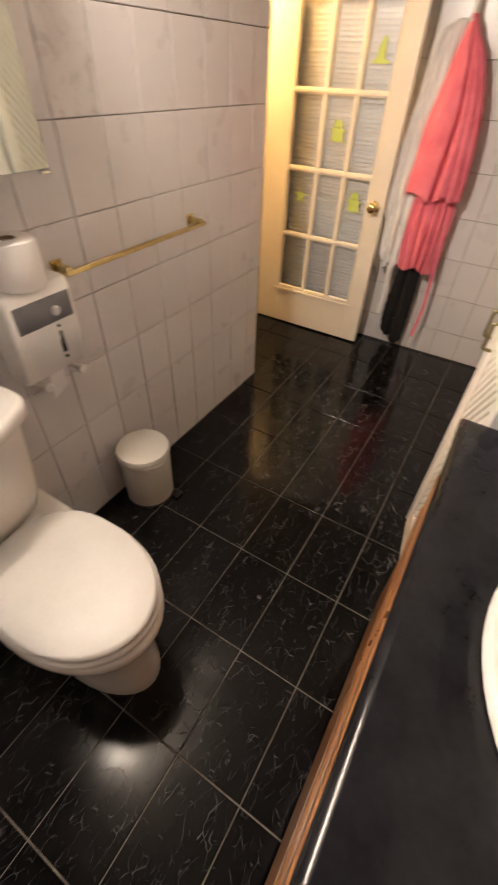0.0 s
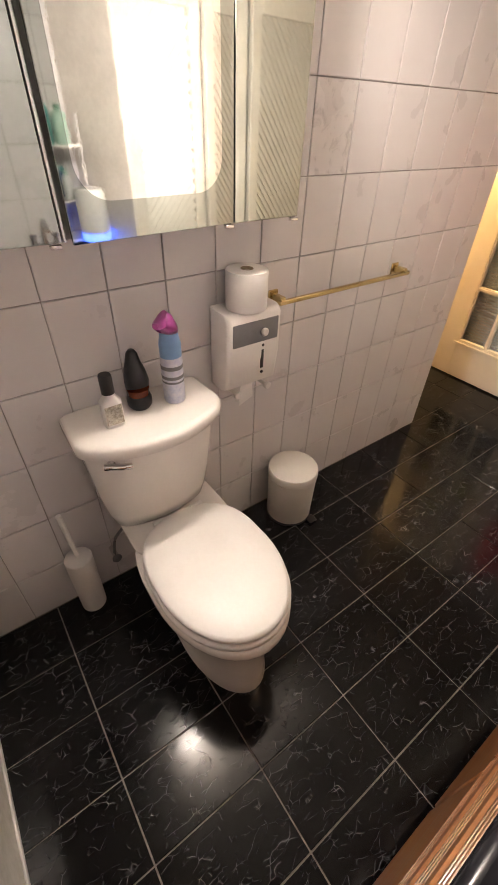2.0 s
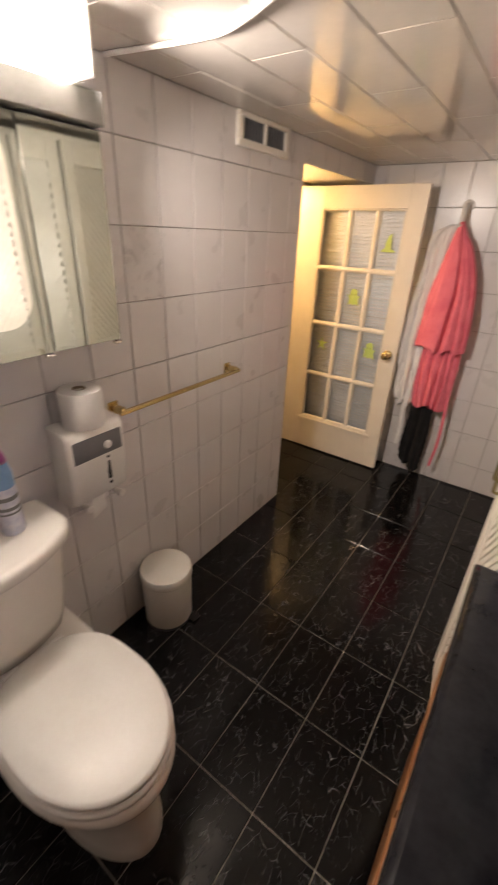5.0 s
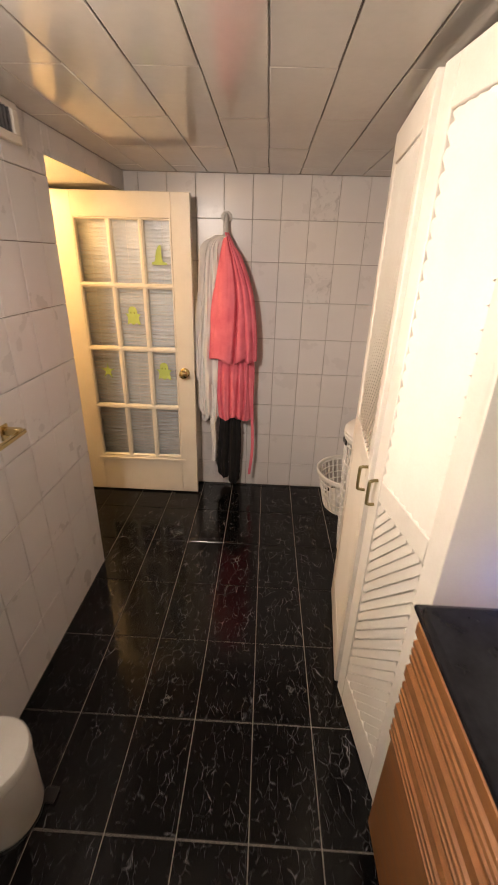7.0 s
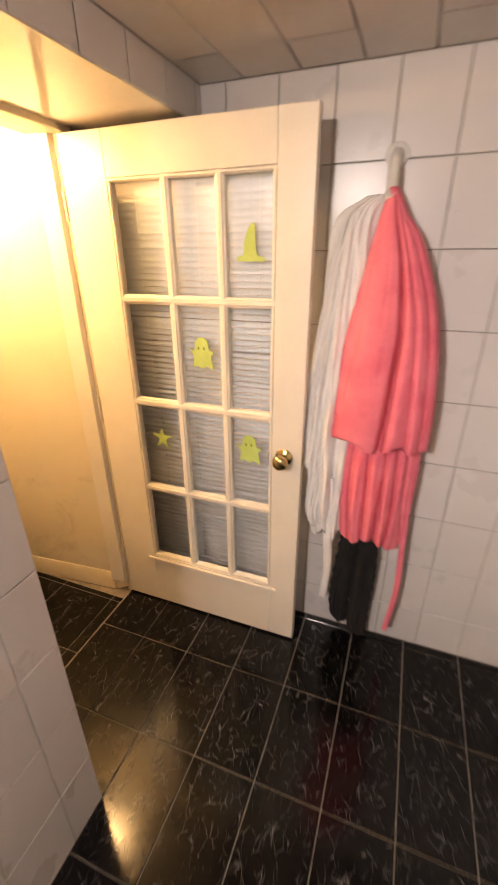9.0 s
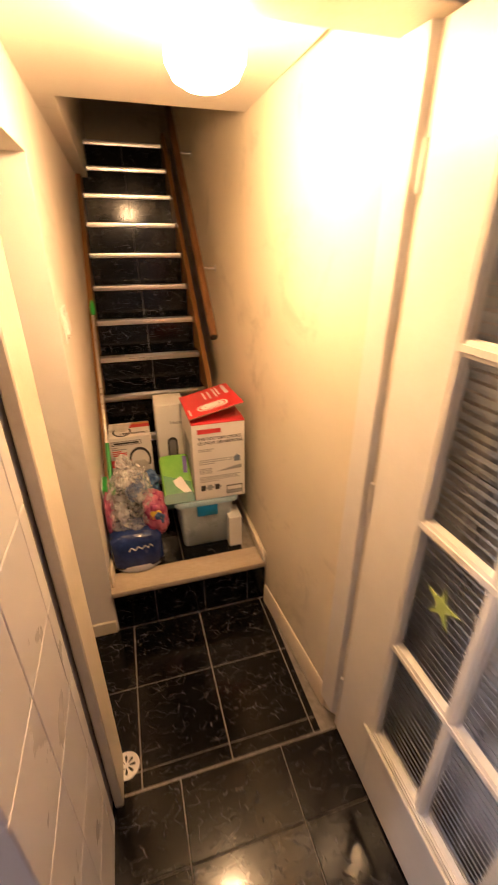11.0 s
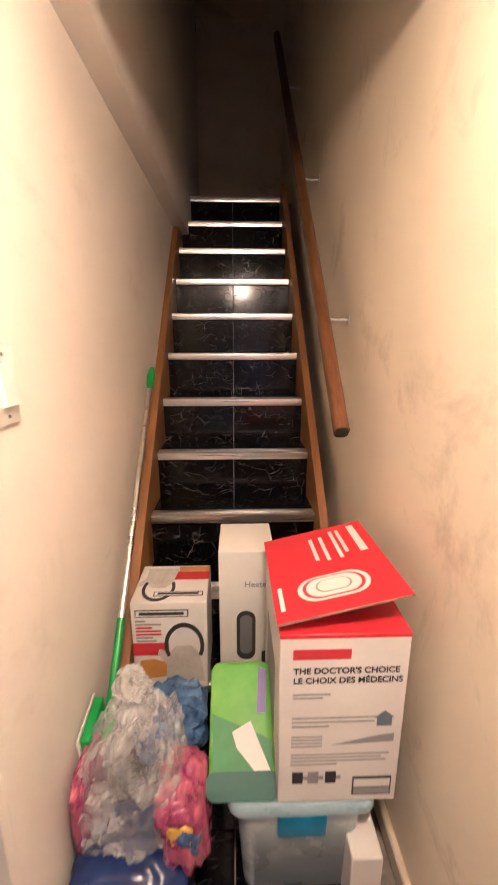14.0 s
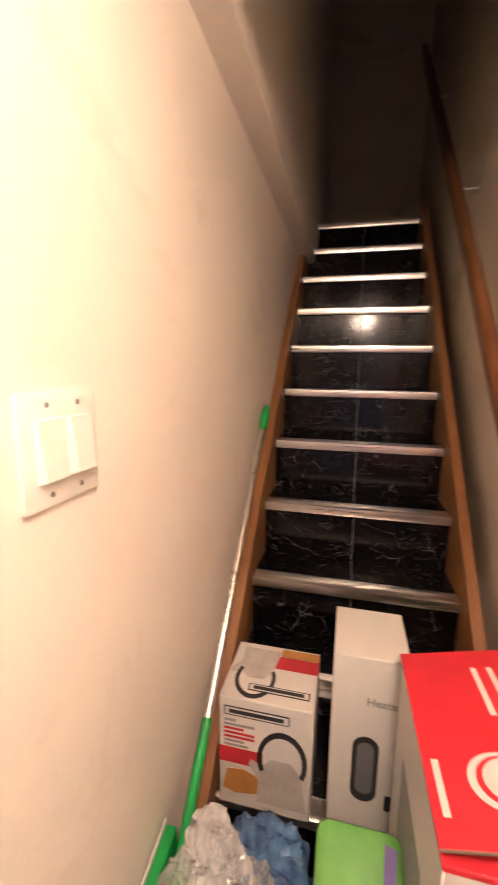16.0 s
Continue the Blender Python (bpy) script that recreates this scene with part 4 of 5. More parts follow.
part("core", lathe([(0.0205, 0.003), (0.0205, 0.125), (0.0185, 0.125), (0.0185, 0.003)], (-0.660, 1.365, 1.116), 28), surface("cardboard", (0.20, 0.15, 0.10), (0.28, 0.22, 0.15), 30, 0.9), rl, "brown cardboard core")

# towel bar
tb = thing("towel_bar", (WX, 1.9, 1.1), "brass square towel bar on the tile wall", "towel bar")
part("bar", box(WX + 0.052, WX + 0.068, 1.52, 2.255, 1.086, 1.103, 0.003), BRASS, tb)
for y in (1.535, 2.225):
    part("bracket", box(WX, WX + 0.008, y - 0.022, y + 0.022, 1.07, 1.125, 0.003), BRASS, tb)
    part("arm", box(WX + 0.008, WX + 0.066, y - 0.011, y + 0.011, 1.088, 1.115, 0.003), BRASS, tb)

# vent
vt = thing("wall_vent", (WX, 2.46, 2.09), "white framed double vent with dark openings high on the wall", "vent")
for a, b, c, d in ((2.265, 2.657, 2.145, 2.118), (2.265, 2.657, 2.046, 2.018), (2.265, 2.300, 2.118, 2.046), (2.622, 2.657, 2.118, 2.046), (2.452, 2.470, 2.118, 2.046)):
    part("frame", box(WX, WX + 0.018, a, b, d, min(c, CEIL - 0.002), 0.003), WHITEPAINT, vt)
part("backing", box(WX + 0.0005, WX + 0.003, 2.30, 2.622, 2.046, 2.118), BLACKPLASTIC, vt)
for y0 in (2.300, 2.470):
    for k in range(7):
        yy = y0 + 0.022 * (k + 0.5)
        part("slat", box(WX + 0.004, WX + 0.012, yy - 0.0015, yy + 0.0015, 2.046, 2.118), GREYPLASTIC, vt)

# ---- mirror cabinet with light ----
MX = WX + 0.13
mc = thing("mirror_cabinet", (WX, 1.0, 1.385), "three-door mirror cabinet with etched borders over the toilet", "mirror cabinet")
part("body", box(WX, MX - 0.008, 0.355, 1.503, 1.388, 1.93, 0.002), surface("cabinet_metal", (0.30, 0.31, 0.30), (0.38, 0.39, 0.38), 8, 0.35, metal=0.6), mc)
for y0, y1, side in ((0.37, 0.818, 0), (0.830, 1.2755, 1), (1.2785, 1.506, 0)):
    md = part("mirror_door", box(MX - 0.007, MX, y0, y1, 1.384, 1.928, 0.0015), ETCHED, mc, "smoked mirror glass border")
    if side == 1:
        out = [(u, v) for u, v in rounded(y1 - y0 - 0.070, 0.45, 0.075, 10)]
        part("clear_mirror", prism(out, face_matrix((MX, (y0 + y1) / 2 - 0.004, 1.688), (0, 1, 0), (0, 0, 1)), 0.0012), MIRROR, md, "clear mirror panel with rounded corners")
    if side == 1:
        turn = Matrix.Translation((MX - 0.004, y1, 0)) @ Matrix.Rotation(radians(4.5), 4, "Z") @ Matrix.Translation((-(MX - 0.004), -y1, 0))
        for p in (md, *md.children):
            p.data.transform(turn)
    part("pull", box(MX - 0.006, MX + 0.010, y1 - 0.03, y1 - 0.004, 1.374, 1.383, 0.002), CHROME, mc)
part("chrome_edge", box(MX - 0.006, MX + 0.004, 0.8195, 0.8285, 1.385, 1.928, 0.001), CHROME, mc)
part("light_box", box(WX, MX + 0.03, 0.40, 1.503, 1.932, 2.004, 0.004), surface("grey_metal", (0.20, 0.20, 0.195), (0.27, 0.27, 0.26), 8, 0.3, metal=0.5), mc, "dark grey metal light box")
vl = thing("vanity_light", (-0.59, 1.1, 2.004), "glowing tube light on top of the mirror cabinet", "lamp")
tubeob = part("tube", rod((-0.590, 0.80, 2.052), (-0.590, 1.42, 2.052), 0.032, 24), glow("lit_tube", VANITY, TUBE_GLOW), vl, "lit frosted tube")
part("socket", box(-0.64, -0.565, 0.788, 0.80, 2.004, 2.085, 0.003), WHITEPLASTIC, vl)
# Plate added at the tube's end to keep its light off the ceiling.
part("end_plate", box(-0.705, -0.500, 1.421, 1.431, 2.0045, 2.133, 0.003), WHITEPLASTIC, vl, "white plate added to block the tube light")

# white cable across the ceiling
cb = thing("ceiling_cable", (-0.5, 1.66, CEIL), "white cable run loosely along the ceiling", "cable")
part("cable", tube(curve([(WX + 0.01, 1.64, CEIL - 0.006), (-0.60, 1.655, CEIL - 0.008), (-0.5, 1.672, CEIL - 0.008), (-0.40, 1.684, CEIL - 0.008), (-0.32, 1.682, CEIL - 0.008), (-0.20, 1.635, CEIL - 0.008), (-0.05, 1.56, CEIL - 0.008)], 8), 0.0065, 8), WHITEPLASTIC, cb)

# ---- vanity ----
VX, VY0, VY1, VZ = 0.534, 0.25, 1.645, 0.99
CTOP = surface("black_counter", (0.006, 0.006, 0.008), (0.016, 0.016, 0.019), 20, 0.12, 0.2, 0.02)
CTOP.node_tree.nodes["Principled BSDF"].inputs["Specular IOR Level"].default_value = 0.22
van = thing("vanity_cabinet", (0.85, 0.9, 0), "reddish-brown wooden vanity cabinet with grooved fronts", "cabinet")
part("body", box(VX + 0.0605, EX - 0.003, VY0 + 0.01, VY1 - 0.004, 0.09, VZ - 0.034), OAK, van)
part("plinth", box(VX + 0.09, EX - 0.003, VY0 + 0.04, VY1 - 0.04, 0.0, 0.09), BLACKPLASTIC, van)
groove = [(0.048, 0.0), (0.012, 0.0), (0.002, 0.008), (0.002, 0.018), (0.014, 0.024), (0.002, 0.030), (0.002, 0.042), (0.014, 0.048), (0.002, 0.054), (0.002, 0.066), (0.016, 0.074), (0.016, 0.082), (0.0, 0.092), (0.0, 0.124), (0.008, 0.132), (0.048, 0.132)]
for k, y0 in enumerate((VY0 + 0.015, VY0 + 0.475, VY0 + 0.935)):
    y1 = y0 + 0.445
    for row in range(3):
        part("drawer_front", loft([[(VX + 0.010 + px, y, VZ - 0.172 - 0.142 * row + pz) for px, pz in groove] for y in (y0, y1)]), OAK, van, "grooved wooden drawer front", 25)
    part("base_panel", box(VX + 0.020, VX + 0.060, y0, y1, 0.10, VZ - 0.172 - 0.142 * 2 - 0.010, 0.004), OAK, van)
ct = thing("countertop", (0.85, 0.9, VZ), "glossy black countertop with rounded edge and oval sink", "countertop")
SC, SA, SB = (0.885, 1.13), 0.205, 0.255
n = 96
outer, inner = [], []
for k in range(n):
    a = 2 * math.pi * k / n
    c, s = math.cos(a), math.sin(a)
    t = min((((EX - 0.003) - SC[0]) / c if c > 1e-6 else 9e9), ((VX - SC[0]) / c if c < -1e-6 else 9e9), ((VY1 - SC[1]) / s if s > 1e-6 else 9e9), ((VY0 - SC[1]) / s if s < -1e-6 else 9e9))
    outer.append((SC[0] + t * c, SC[1] + t * s))
    inner.append((SC[0] + SA * c, SC[1] + SB * s))
corners = [(EX - 0.003, VY1), (VX, VY1), (VX, VY0), (EX - 0.003, VY0)]
for cx, cy in corners:
    k = min(range(n), key=lambda i: (outer[i][0] - cx) ** 2 + (outer[i][1] - cy) ** 2)
    outer[k] = (cx, cy)
shrink = lambda g: [(max(x, VX + g), max(min(y, VY1 - g), VY0 + g)) for x, y in outer]
top = loft([[(x, y, z) for x, y in p] for p, z in ((inner, VZ - 0.03), (inner, VZ - 0.003), ([(SC[0] + (x - SC[0]) * 1.012, SC[1] + (y - SC[1]) * 1.012) for x, y in inner], VZ), (shrink(0.016), VZ))], cap=False)
edge = loft([[(x, y, z) for x, y in p] for p, z in ((shrink(0.016), VZ), (shrink(0.007), VZ - 0.003), (shrink(0.002), VZ - 0.009), (shrink(0.0), VZ - 0.017), (shrink(0.004), VZ - 0.028), (shrink(0.012), VZ - 0.033))], cap=False)
part("front_edge", edge, CTOP, ct, "rounded glossy black edge", 60)
part("slab", top, CTOP, ct, "", 60)
sink = thing("sink", (SC[0], SC[1], VZ), "white oval drop-in sink in the black counter", "sink")
bowl = [(1.10, 0.002), (1.09, 0.012), (1.04, 0.018), (0.97, 0.012), (0.93, -0.02), (0.85, -0.08), (0.65, -0.13), (0.25, -0.15), (0.08, -0.152)]
part("basin", loft([[(SC[0] + SA * f * math.cos(2 * math.pi * k / 56), SC[1] + SB * f * math.sin(2 * math.pi * k / 56), VZ + z) for k in range(56)] for f, z in bowl], cap=False), PORCELAIN, sink, "", 60)
part("drain_ring", lathe([(0.024, 0), (0.022, 0.004), (0.010, 0.002)], (SC[0], SC[1], VZ - 0.152), 20), CHROME, sink)
fc = thing("faucet", (1.10, SC[1], VZ), "chrome basin faucet behind the sink", "faucet")
part("base", box(1.085, 1.135, SC[1] - 0.08, SC[1] + 0.08, VZ, VZ + 0.018, 0.006, 2), CHROME, fc)
part("spout", tube(curve([(1.11, SC[1], VZ + 0.015), (1.10, SC[1], VZ + 0.11), (1.05, SC[1], VZ + 0.14), (0.98, SC[1], VZ + 0.10)], 7), 0.012, 12), CHROME, fc)
for s in (-0.06, 0.06):
    part("handle", lathe([(0.014, 0), (0.012, 0.03), (0.020, 0.036), (0.018, 0.05)], (1.11, SC[1] + s, VZ + 0.018), 16), CHROME, fc)

# corner shelf with bottles, seen in the mirror
sh = thing("shelf_unit", (1.05, 1.55, VZ), "white shelf rack on the counter with toiletries", "shelf")
for z in (1.03, 1.22, 1.46):
    part("shelf", box(0.93, EX - 0.004, 1.38, 1.64, z, z + 0.014, 0.003), WHITEPLASTIC, sh)
for x, y in ((0.94, 1.39), (0.94, 1.63), (1.145, 1.39), (1.145, 1.63)):
    part("post", rod((x, y, VZ), (x, y, 1.60), 0.007, 10), WHITEPLASTIC, sh)
CLR = [("teal_plastic", (0.05, 0.28, 0.25)), ("mint_plastic", (0.42, 0.62, 0.52)), ("navy_plastic", (0.02, 0.05, 0.14)), ("white_bottle", (0.7, 0.7, 0.7)), ("green_bottle", (0.03, 0.16, 0.08))]
CLR = [plain(nm, c, 0.3) for nm, c in CLR]
for x, y, z, h, r, ci in ((0.99, 1.43, 1.474, 0.17, 0.026, 3), (0.98, 1.49, 1.474, 0.19, 0.028, 0), (0.99, 1.57, 1.474, 0.16, 0.036, 1), (1.08, 1.47, 1.474, 0.15, 0.03, 3), (1.0, 1.42, 1.234, 0.15, 0.025, 2), (0.99, 1.48, 1.234, 0.17, 0.024, 4), (0.98, 1.54, 1.234, 0.13, 0.024, 3), (1.08, 1.57, 1.234, 0.14, 0.03, 2), (1.0, 1.43, 1.044, 0.14, 0.03, 2)):
    bt = thing("toiletry_bottle", (x, y, z), "plastic toiletry bottle on the white shelf", "bottle", "bottles on the shelf")
    part("bottle", lathe([(r * 0.92, 0), (r, 0.004), (r, h * 0.72), (r * 0.8, h * 0.8), (r * 0.4, h * 0.86)], (x, y, z), 20), CLR[ci], bt)
    part("cap", lathe([(r * 0.45, 0), (r * 0.45, h * 0.12), (r * 0.3, h * 0.14)], (x, y, z + h * 0.86), 16), CLR[(ci + 3) % 5], bt)
hm = thing("humidifier", (0.87, 1.60, VZ), "white round device with a glowing blue band", "humidifier")
part("body", lathe([(0.077, 0.055), (0.079, 0.07), (0.077, 0.245), (0.070, 0.262), (0.060, 0.263)], (0.87, 1.60, 1.03), 36), WHITEPLASTIC, hm)
part("light_band", lathe([(0.070, 0.012), (0.077, 0.02), (0.078, 0.055)], (0.87, 1.60, 1.03), 36), glow("blue_led_band", (0.02, 0.10, 1.0), 2.5), hm, "glowing blue light band")
part("foot", lathe([(0.05, -0.04), (0.055, -0.036), (0.058, 0.012)], (0.87, 1.60, 1.03), 36), BLACKPLASTIC, hm)
cd = thing("power_cable", (EX, 1.45, 1.9), "black power cable hanging down the tile wall", "cable")
part("plug", box(EX - 0.05, EX, 1.36, 1.42, 1.88, 1.98, 0.006), GREYPLASTIC, cd)
part("cord", tube(curve([(EX - 0.02, 1.39, 1.88), (EX - 0.015, 1.40, 1.78), (EX - 0.015, 1.47, 1.65), (EX - 0.012, 1.51, 1.5), (EX - 0.03, 1.54, 1.40), (EX - 0.012, 1.56, 1.36), (EX - 0.02, 1.52, 1.42), (EX - 0.02, 1.54, 1.25), (EX - 0.1, 1.49, 1.05)], 8), 0.003, 6), BLACKPLASTIC, cd)

# ---- tub at the south end ----
TUBTILE = surface("marbled_white_panel", (0.50, 0.48, 0.42), (0.72, 0.70, 0.65), 14, 0.35, 0.45, 0.2, 60)
tub = thing("bathtub", (0.2, -0.2, 0), "white bathtub with marbled front panel", "bathtub")
part("apron", box(WX + 0.002, EX - 0.002, 0.165, 0.195, 0.0, 0.50, 0.004), TUBTILE, tub)
part("kick_strip", box(WX + 0.002, EX - 0.002, 0.196, 0.203, 0.0, 0.022, 0.002), WHITEPLASTIC, tub)
part("rim", loft([[(0.21 + x, -0.17 + y, z) for x, y in rounded(w, d, r, 6)] for w, d, r, z in ((1.80, 0.72, 0.02, 0.505), (1.80, 0.72, 0.02, 0.535), (1.62, 0.56, 0.15, 0.535), (1.5, 0.46, 0.15, 0.22), (1.3, 0.36, 0.14, 0.16))], cap=False), PORCELAIN, tub, "", 60)

# ---- closet with louvred doors ----
CY0, CYM, CY1, CZ = 1.705, 2.135, 2.70, 2.085
cl = thing("closet", (0.85, 2.15, 0), "cream built-in closet with two louvred doors ajar", "closet")
part("side", box(0.625, EX - 0.003, CY1, CY1 + 0.03, 0, CZ + 0.04, 0.002), WHITEPAINT, cl)
part("side", box(0.60, EX - 0.003, CY0 - 0.012, CY0 + 0.012, 0, CZ + 0.04, 0.002), WHITEPAINT, cl)
part("top_board", box(0.62, EX - 0.003, CY0 + 0.013, CY1 - 0.001, CZ + 0.005, CZ + 0.035), WHITEPAINT, cl)
part("threshold", box(0.61, 0.63, CY0 + 0.013, CY1 - 0.001, 0.0, 0.05), WHITEPAINT, cl)


def louvre_door(hinge, free, mirrored):
    """A door between two floor points, with diagonal slats over a solid middle rail."""
    h, f = Vector((*hinge, 0)), Vector((*free, 0))
    w = (f - h).length
    u = (f - h).normalized()
    m = face_matrix(h, u, (0, 0, 1))
    if m.to_3x3().col[2].x > 0:
        m = m @ Matrix.Scale(-1, 4, (0, 0, 1))
    ST, Z0, Z1 = 0.062, 0.012, CZ
    d = part("door", box(0, ST, Z0, Z1, -0.028, 0.0, 0.003, 1, m), WHITEPAINT, cl, "louvred door with diagonal slats")
    part("stile", box(w - ST, w, Z0, Z1, -0.028, 0.0, 0.003, 1, m), WHITEPAINT, d)
    for a, b in ((Z0, 0.16), (0.985, 1.06), (1.985, Z1)):
        part("rail", box(ST, w - ST, a, b, -0.028, 0.0, 0.003, 1, m), WHITEPAINT, d)
    part("back_panel", box(ST, w - ST, 0.16, 1.985, -0.0275, -0.0215, 0, 1, m), WHITEPAINT, d)
    for z0, z1, lean, fill in ((1.06, 1.985, 1, 1.12), (0.16, 0.985, -1, 1.27)):
        pitch, ang = 0.046, radians(50)
        k = -30
        while k < 60:
            c0 = z0 + k * pitch
            k += 1
            pts = []
            for s in (ST + 0.002, w - ST - 0.002):
                pts.append((s, c0 + (s - ST) * math.tan(ang)))
            (xa, za), (xb, zb) = pts
            if zb <= z0 + 0.01 or za >= z1 - 0.01:
                continue
            if za < z0:
                xa, za = xa + (z0 - za) / math.tan(ang), z0
            if zb > z1:
                xb, zb = xb - (zb - z1) / math.tan(ang), z1
            if xb - xa < 0.015:
                continue
            if lean < 0:
                xa, xb = w - xa, w - xb
            q = Vector((xb - xa, zb - za, 0))
            nrm = Vector((-q.y, q.x, 0)).normalized() * 0.0104 * lean
            ring = lambda p: [m @ Vector(p + nrm * a + Vector((0, 0, b))) for a, b in ((-fill, -0.002), (fill, -0.012 if lean > 0 else -0.006), (fill, -0.016), (-fill, -0.008))]
            part("slat", loft([ring(Vector((xa, za, 0))), ring(Vector((xb, zb, 0)))]), WHITEPAINT, d)
    hx = w - 0.035
    pts = [(hx, 0.955, -0.001), (hx, 0.958, 0.022), (hx, 0.97, 0.026), (hx, 1.03, 0.026), (hx, 1.042, 0.022), (hx, 1.045, -0.001)]
    part("handle", tube([m @ Vector(p) for p in curve(pts, 4)], 0.0055, 8), plain("aged_brass", (0.30, 0.25, 0.12), 0.3, 0.9), d, "aged brass pull handle")
    return d


louvre_door((0.598, 2.695), (0.536, 2.150), False)
louvre_door((0.604, 1.715), (0.545, 2.128), True)


# ---- laundry basket and hamper ----
def lattice(name, base, h, r0, r1, label, cat, n, rowsn, rim, holes_from=0.1, squash=1.0):
    ob = thing(name, base, label, cat)
    bx, by, bz = base
    rad = lambda f: r0 + (r1 - r0) * f
    pt = lambda a, f, o=0: Vector((bx + (rad(f) + o) * math.cos(a), by + squash * (rad(f) + o) * math.sin(a), bz + h * f))
    part("floor_disc", lathe([(r0 * 0.98, 0), (r0, 0.004), (r0 * 0.99, 0.008)], base, 40), WHITEPLASTIC, ob)
    seg = 48
    ringp = lambda f, rr: tube([pt(2 * math.pi * k / seg, f) for k in range(seg)] + [pt(0, f)], rr, 8)
    for j in range(rowsn + 1):
        f = holes_from + (0.93 - holes_from) * j / rowsn
        part("hoop", ringp(f, 0.0045), WHITEPLASTIC, ob)
    band = lambda f0, f1: loft([[pt(2 * math.pi * k / seg, f, o) for k in range(seg)] for f, o in ((f0, -0.002), (f1, -0.002), (f1, 0.002), (f0, 0.002), (f0, -0.002))], cap=False)
    part("base_band", band(0.01, holes_from), WHITEPLASTIC, ob)
    for k in range(n):
        a = 2 * math.pi * k / n
        part("rib", tube([pt(a, holes_from), pt(a, 0.5), pt(a, 0.95)], 0.0055, 6), WHITEPLASTIC, ob)
    part("rim", loft([[pt(2 * math.pi * k / seg, 1.0, o) + Vector((0, 0, z)) for k in range(seg)] for o, z in ((-0.004, -0.03), (-0.004, 0), (0.004, 0.006), (rim, 0.002), (rim, -0.014), (0.005, -0.012), (0.003, -0.03), (-0.004, -0.03))], cap=False), WHITEPLASTIC, ob)
    return ob


lattice("laundry_basket", (0.838, 3.585, 0.0), 0.295, 0.175, 0.238, "round white plastic laundry basket with open lattice", "basket", 34, 5, 0.014)
cloth = thing("crumpled_cloth", (0.86, 3.60, 0.02), "crumpled grey cloth lying in the laundry basket", "cloth")
part("cloth", loft([[(0.842 + r * (1 + 0.2 * noise.noise((3 * math.cos(a), 3 * math.sin(a), z * 9))) * math.cos(a), 3.60 + r * (1 + 0.2 * noise.noise((3 * math.cos(a) + 5, 3 * math.sin(a), z * 9))) * math.sin(a), 0.012 + z + 0.02 * math.sin(5 * a)) for a in [2 * math.pi * k / 40 for k in range(40)]] for z, r in ((0, 0.12), (0.03, 0.14), (0.07, 0.12), (0.10, 0.08), (0.115, 0.03))]), PALE, cloth, "", 70)
hp = lattice("laundry_hamper", (0.858, 3.06, 0.0), 0.80, 0.172, 0.212, "tall white lattice laundry hamper with lid", "hamper", 40, 12, 0.010, 0.07)
part("lid", lathe([(0.217, 0.805), (0.220, 0.82), (0.20, 0.84), (0.14, 0.852), (0.04, 0.856)], (0.858, 3.06, 0), 40), WHITEPLASTIC, hp)
part("grip_hole", box(0.639, 0.647, 3.02, 3.09, 0.745, 0.772), BLACKPLASTIC, hp)

# ---- things on the stair foot ----
CARD = surface("white_card", (0.66, 0.64, 0.61), (0.72, 0.70, 0.67), 5, 0.5, relief=0.04)
REDCARD = plain("red_card", (0.62, 0.025, 0.02), 0.4)
INK = plain("dark_ink", (0.03, 0.03, 0.035), 0.5)
GREYINK = plain("grey_ink", (0.32, 0.32, 0.33), 0.5)
REDINK = plain("red_ink", (0.55, 0.03, 0.03), 0.5)
CARDBOARD = bpy.data.materials["cardboard"]
LZ = 0.2515


def carton(name, base, label, x0, x1, y0, y1, z0, z1, mat=CARD):
    ob = thing(name, base, label, "box")
    part("carton", box(x0, x1, y0, y1, z0, z1, 0.0025), mat, ob)
    front = face_matrix((x1, y0, z0), (0, 1, 0), (0, 0, 1))
    return ob, front


# storage bin with lid
tubm = surface("cloudy_plastic", (0.40, 0.47, 0.50), (0.48, 0.55, 0.58), 9, 0.25, relief=0.03)
sb = thing("storage_box", (-2.23, 3.36, LZ), "translucent storage box with pale blue lid and blue latch", "storage box")
part("body", loft([[(-2.225 + x, 3.350 + y, z) for x, y in rounded(w, d, 0.03, 5)] for z, w, d in ((LZ, 0.27, 0.235), (LZ + 0.004, 0.28, 0.245), (0.495, 0.305, 0.275), (0.497, 0.315, 0.285), (0.505, 0.315, 0.285))]), tubm, sb, "", 50)
part("lid", loft([[(-2.225 + x, 3.352 + y, z) for x, y in rounded(w, d, 0.035, 5)] for z, w, d in ((0.506, 0.325, 0.305), (0.510, 0.335, 0.318), (0.528, 0.335, 0.318), (0.536, 0.325, 0.305))]), plain("pale_blue_lid", (0.33, 0.46, 0.54), 0.25), sb, "pale blue plastic lid", 50)
part("latch", box(-2.074, -2.060, 3.300, 3.405, 0.445, 0.515, 0.005, 2), plain("blue_latch", (0.01, 0.22, 0.48), 0.3), sb, "bright blue latch")

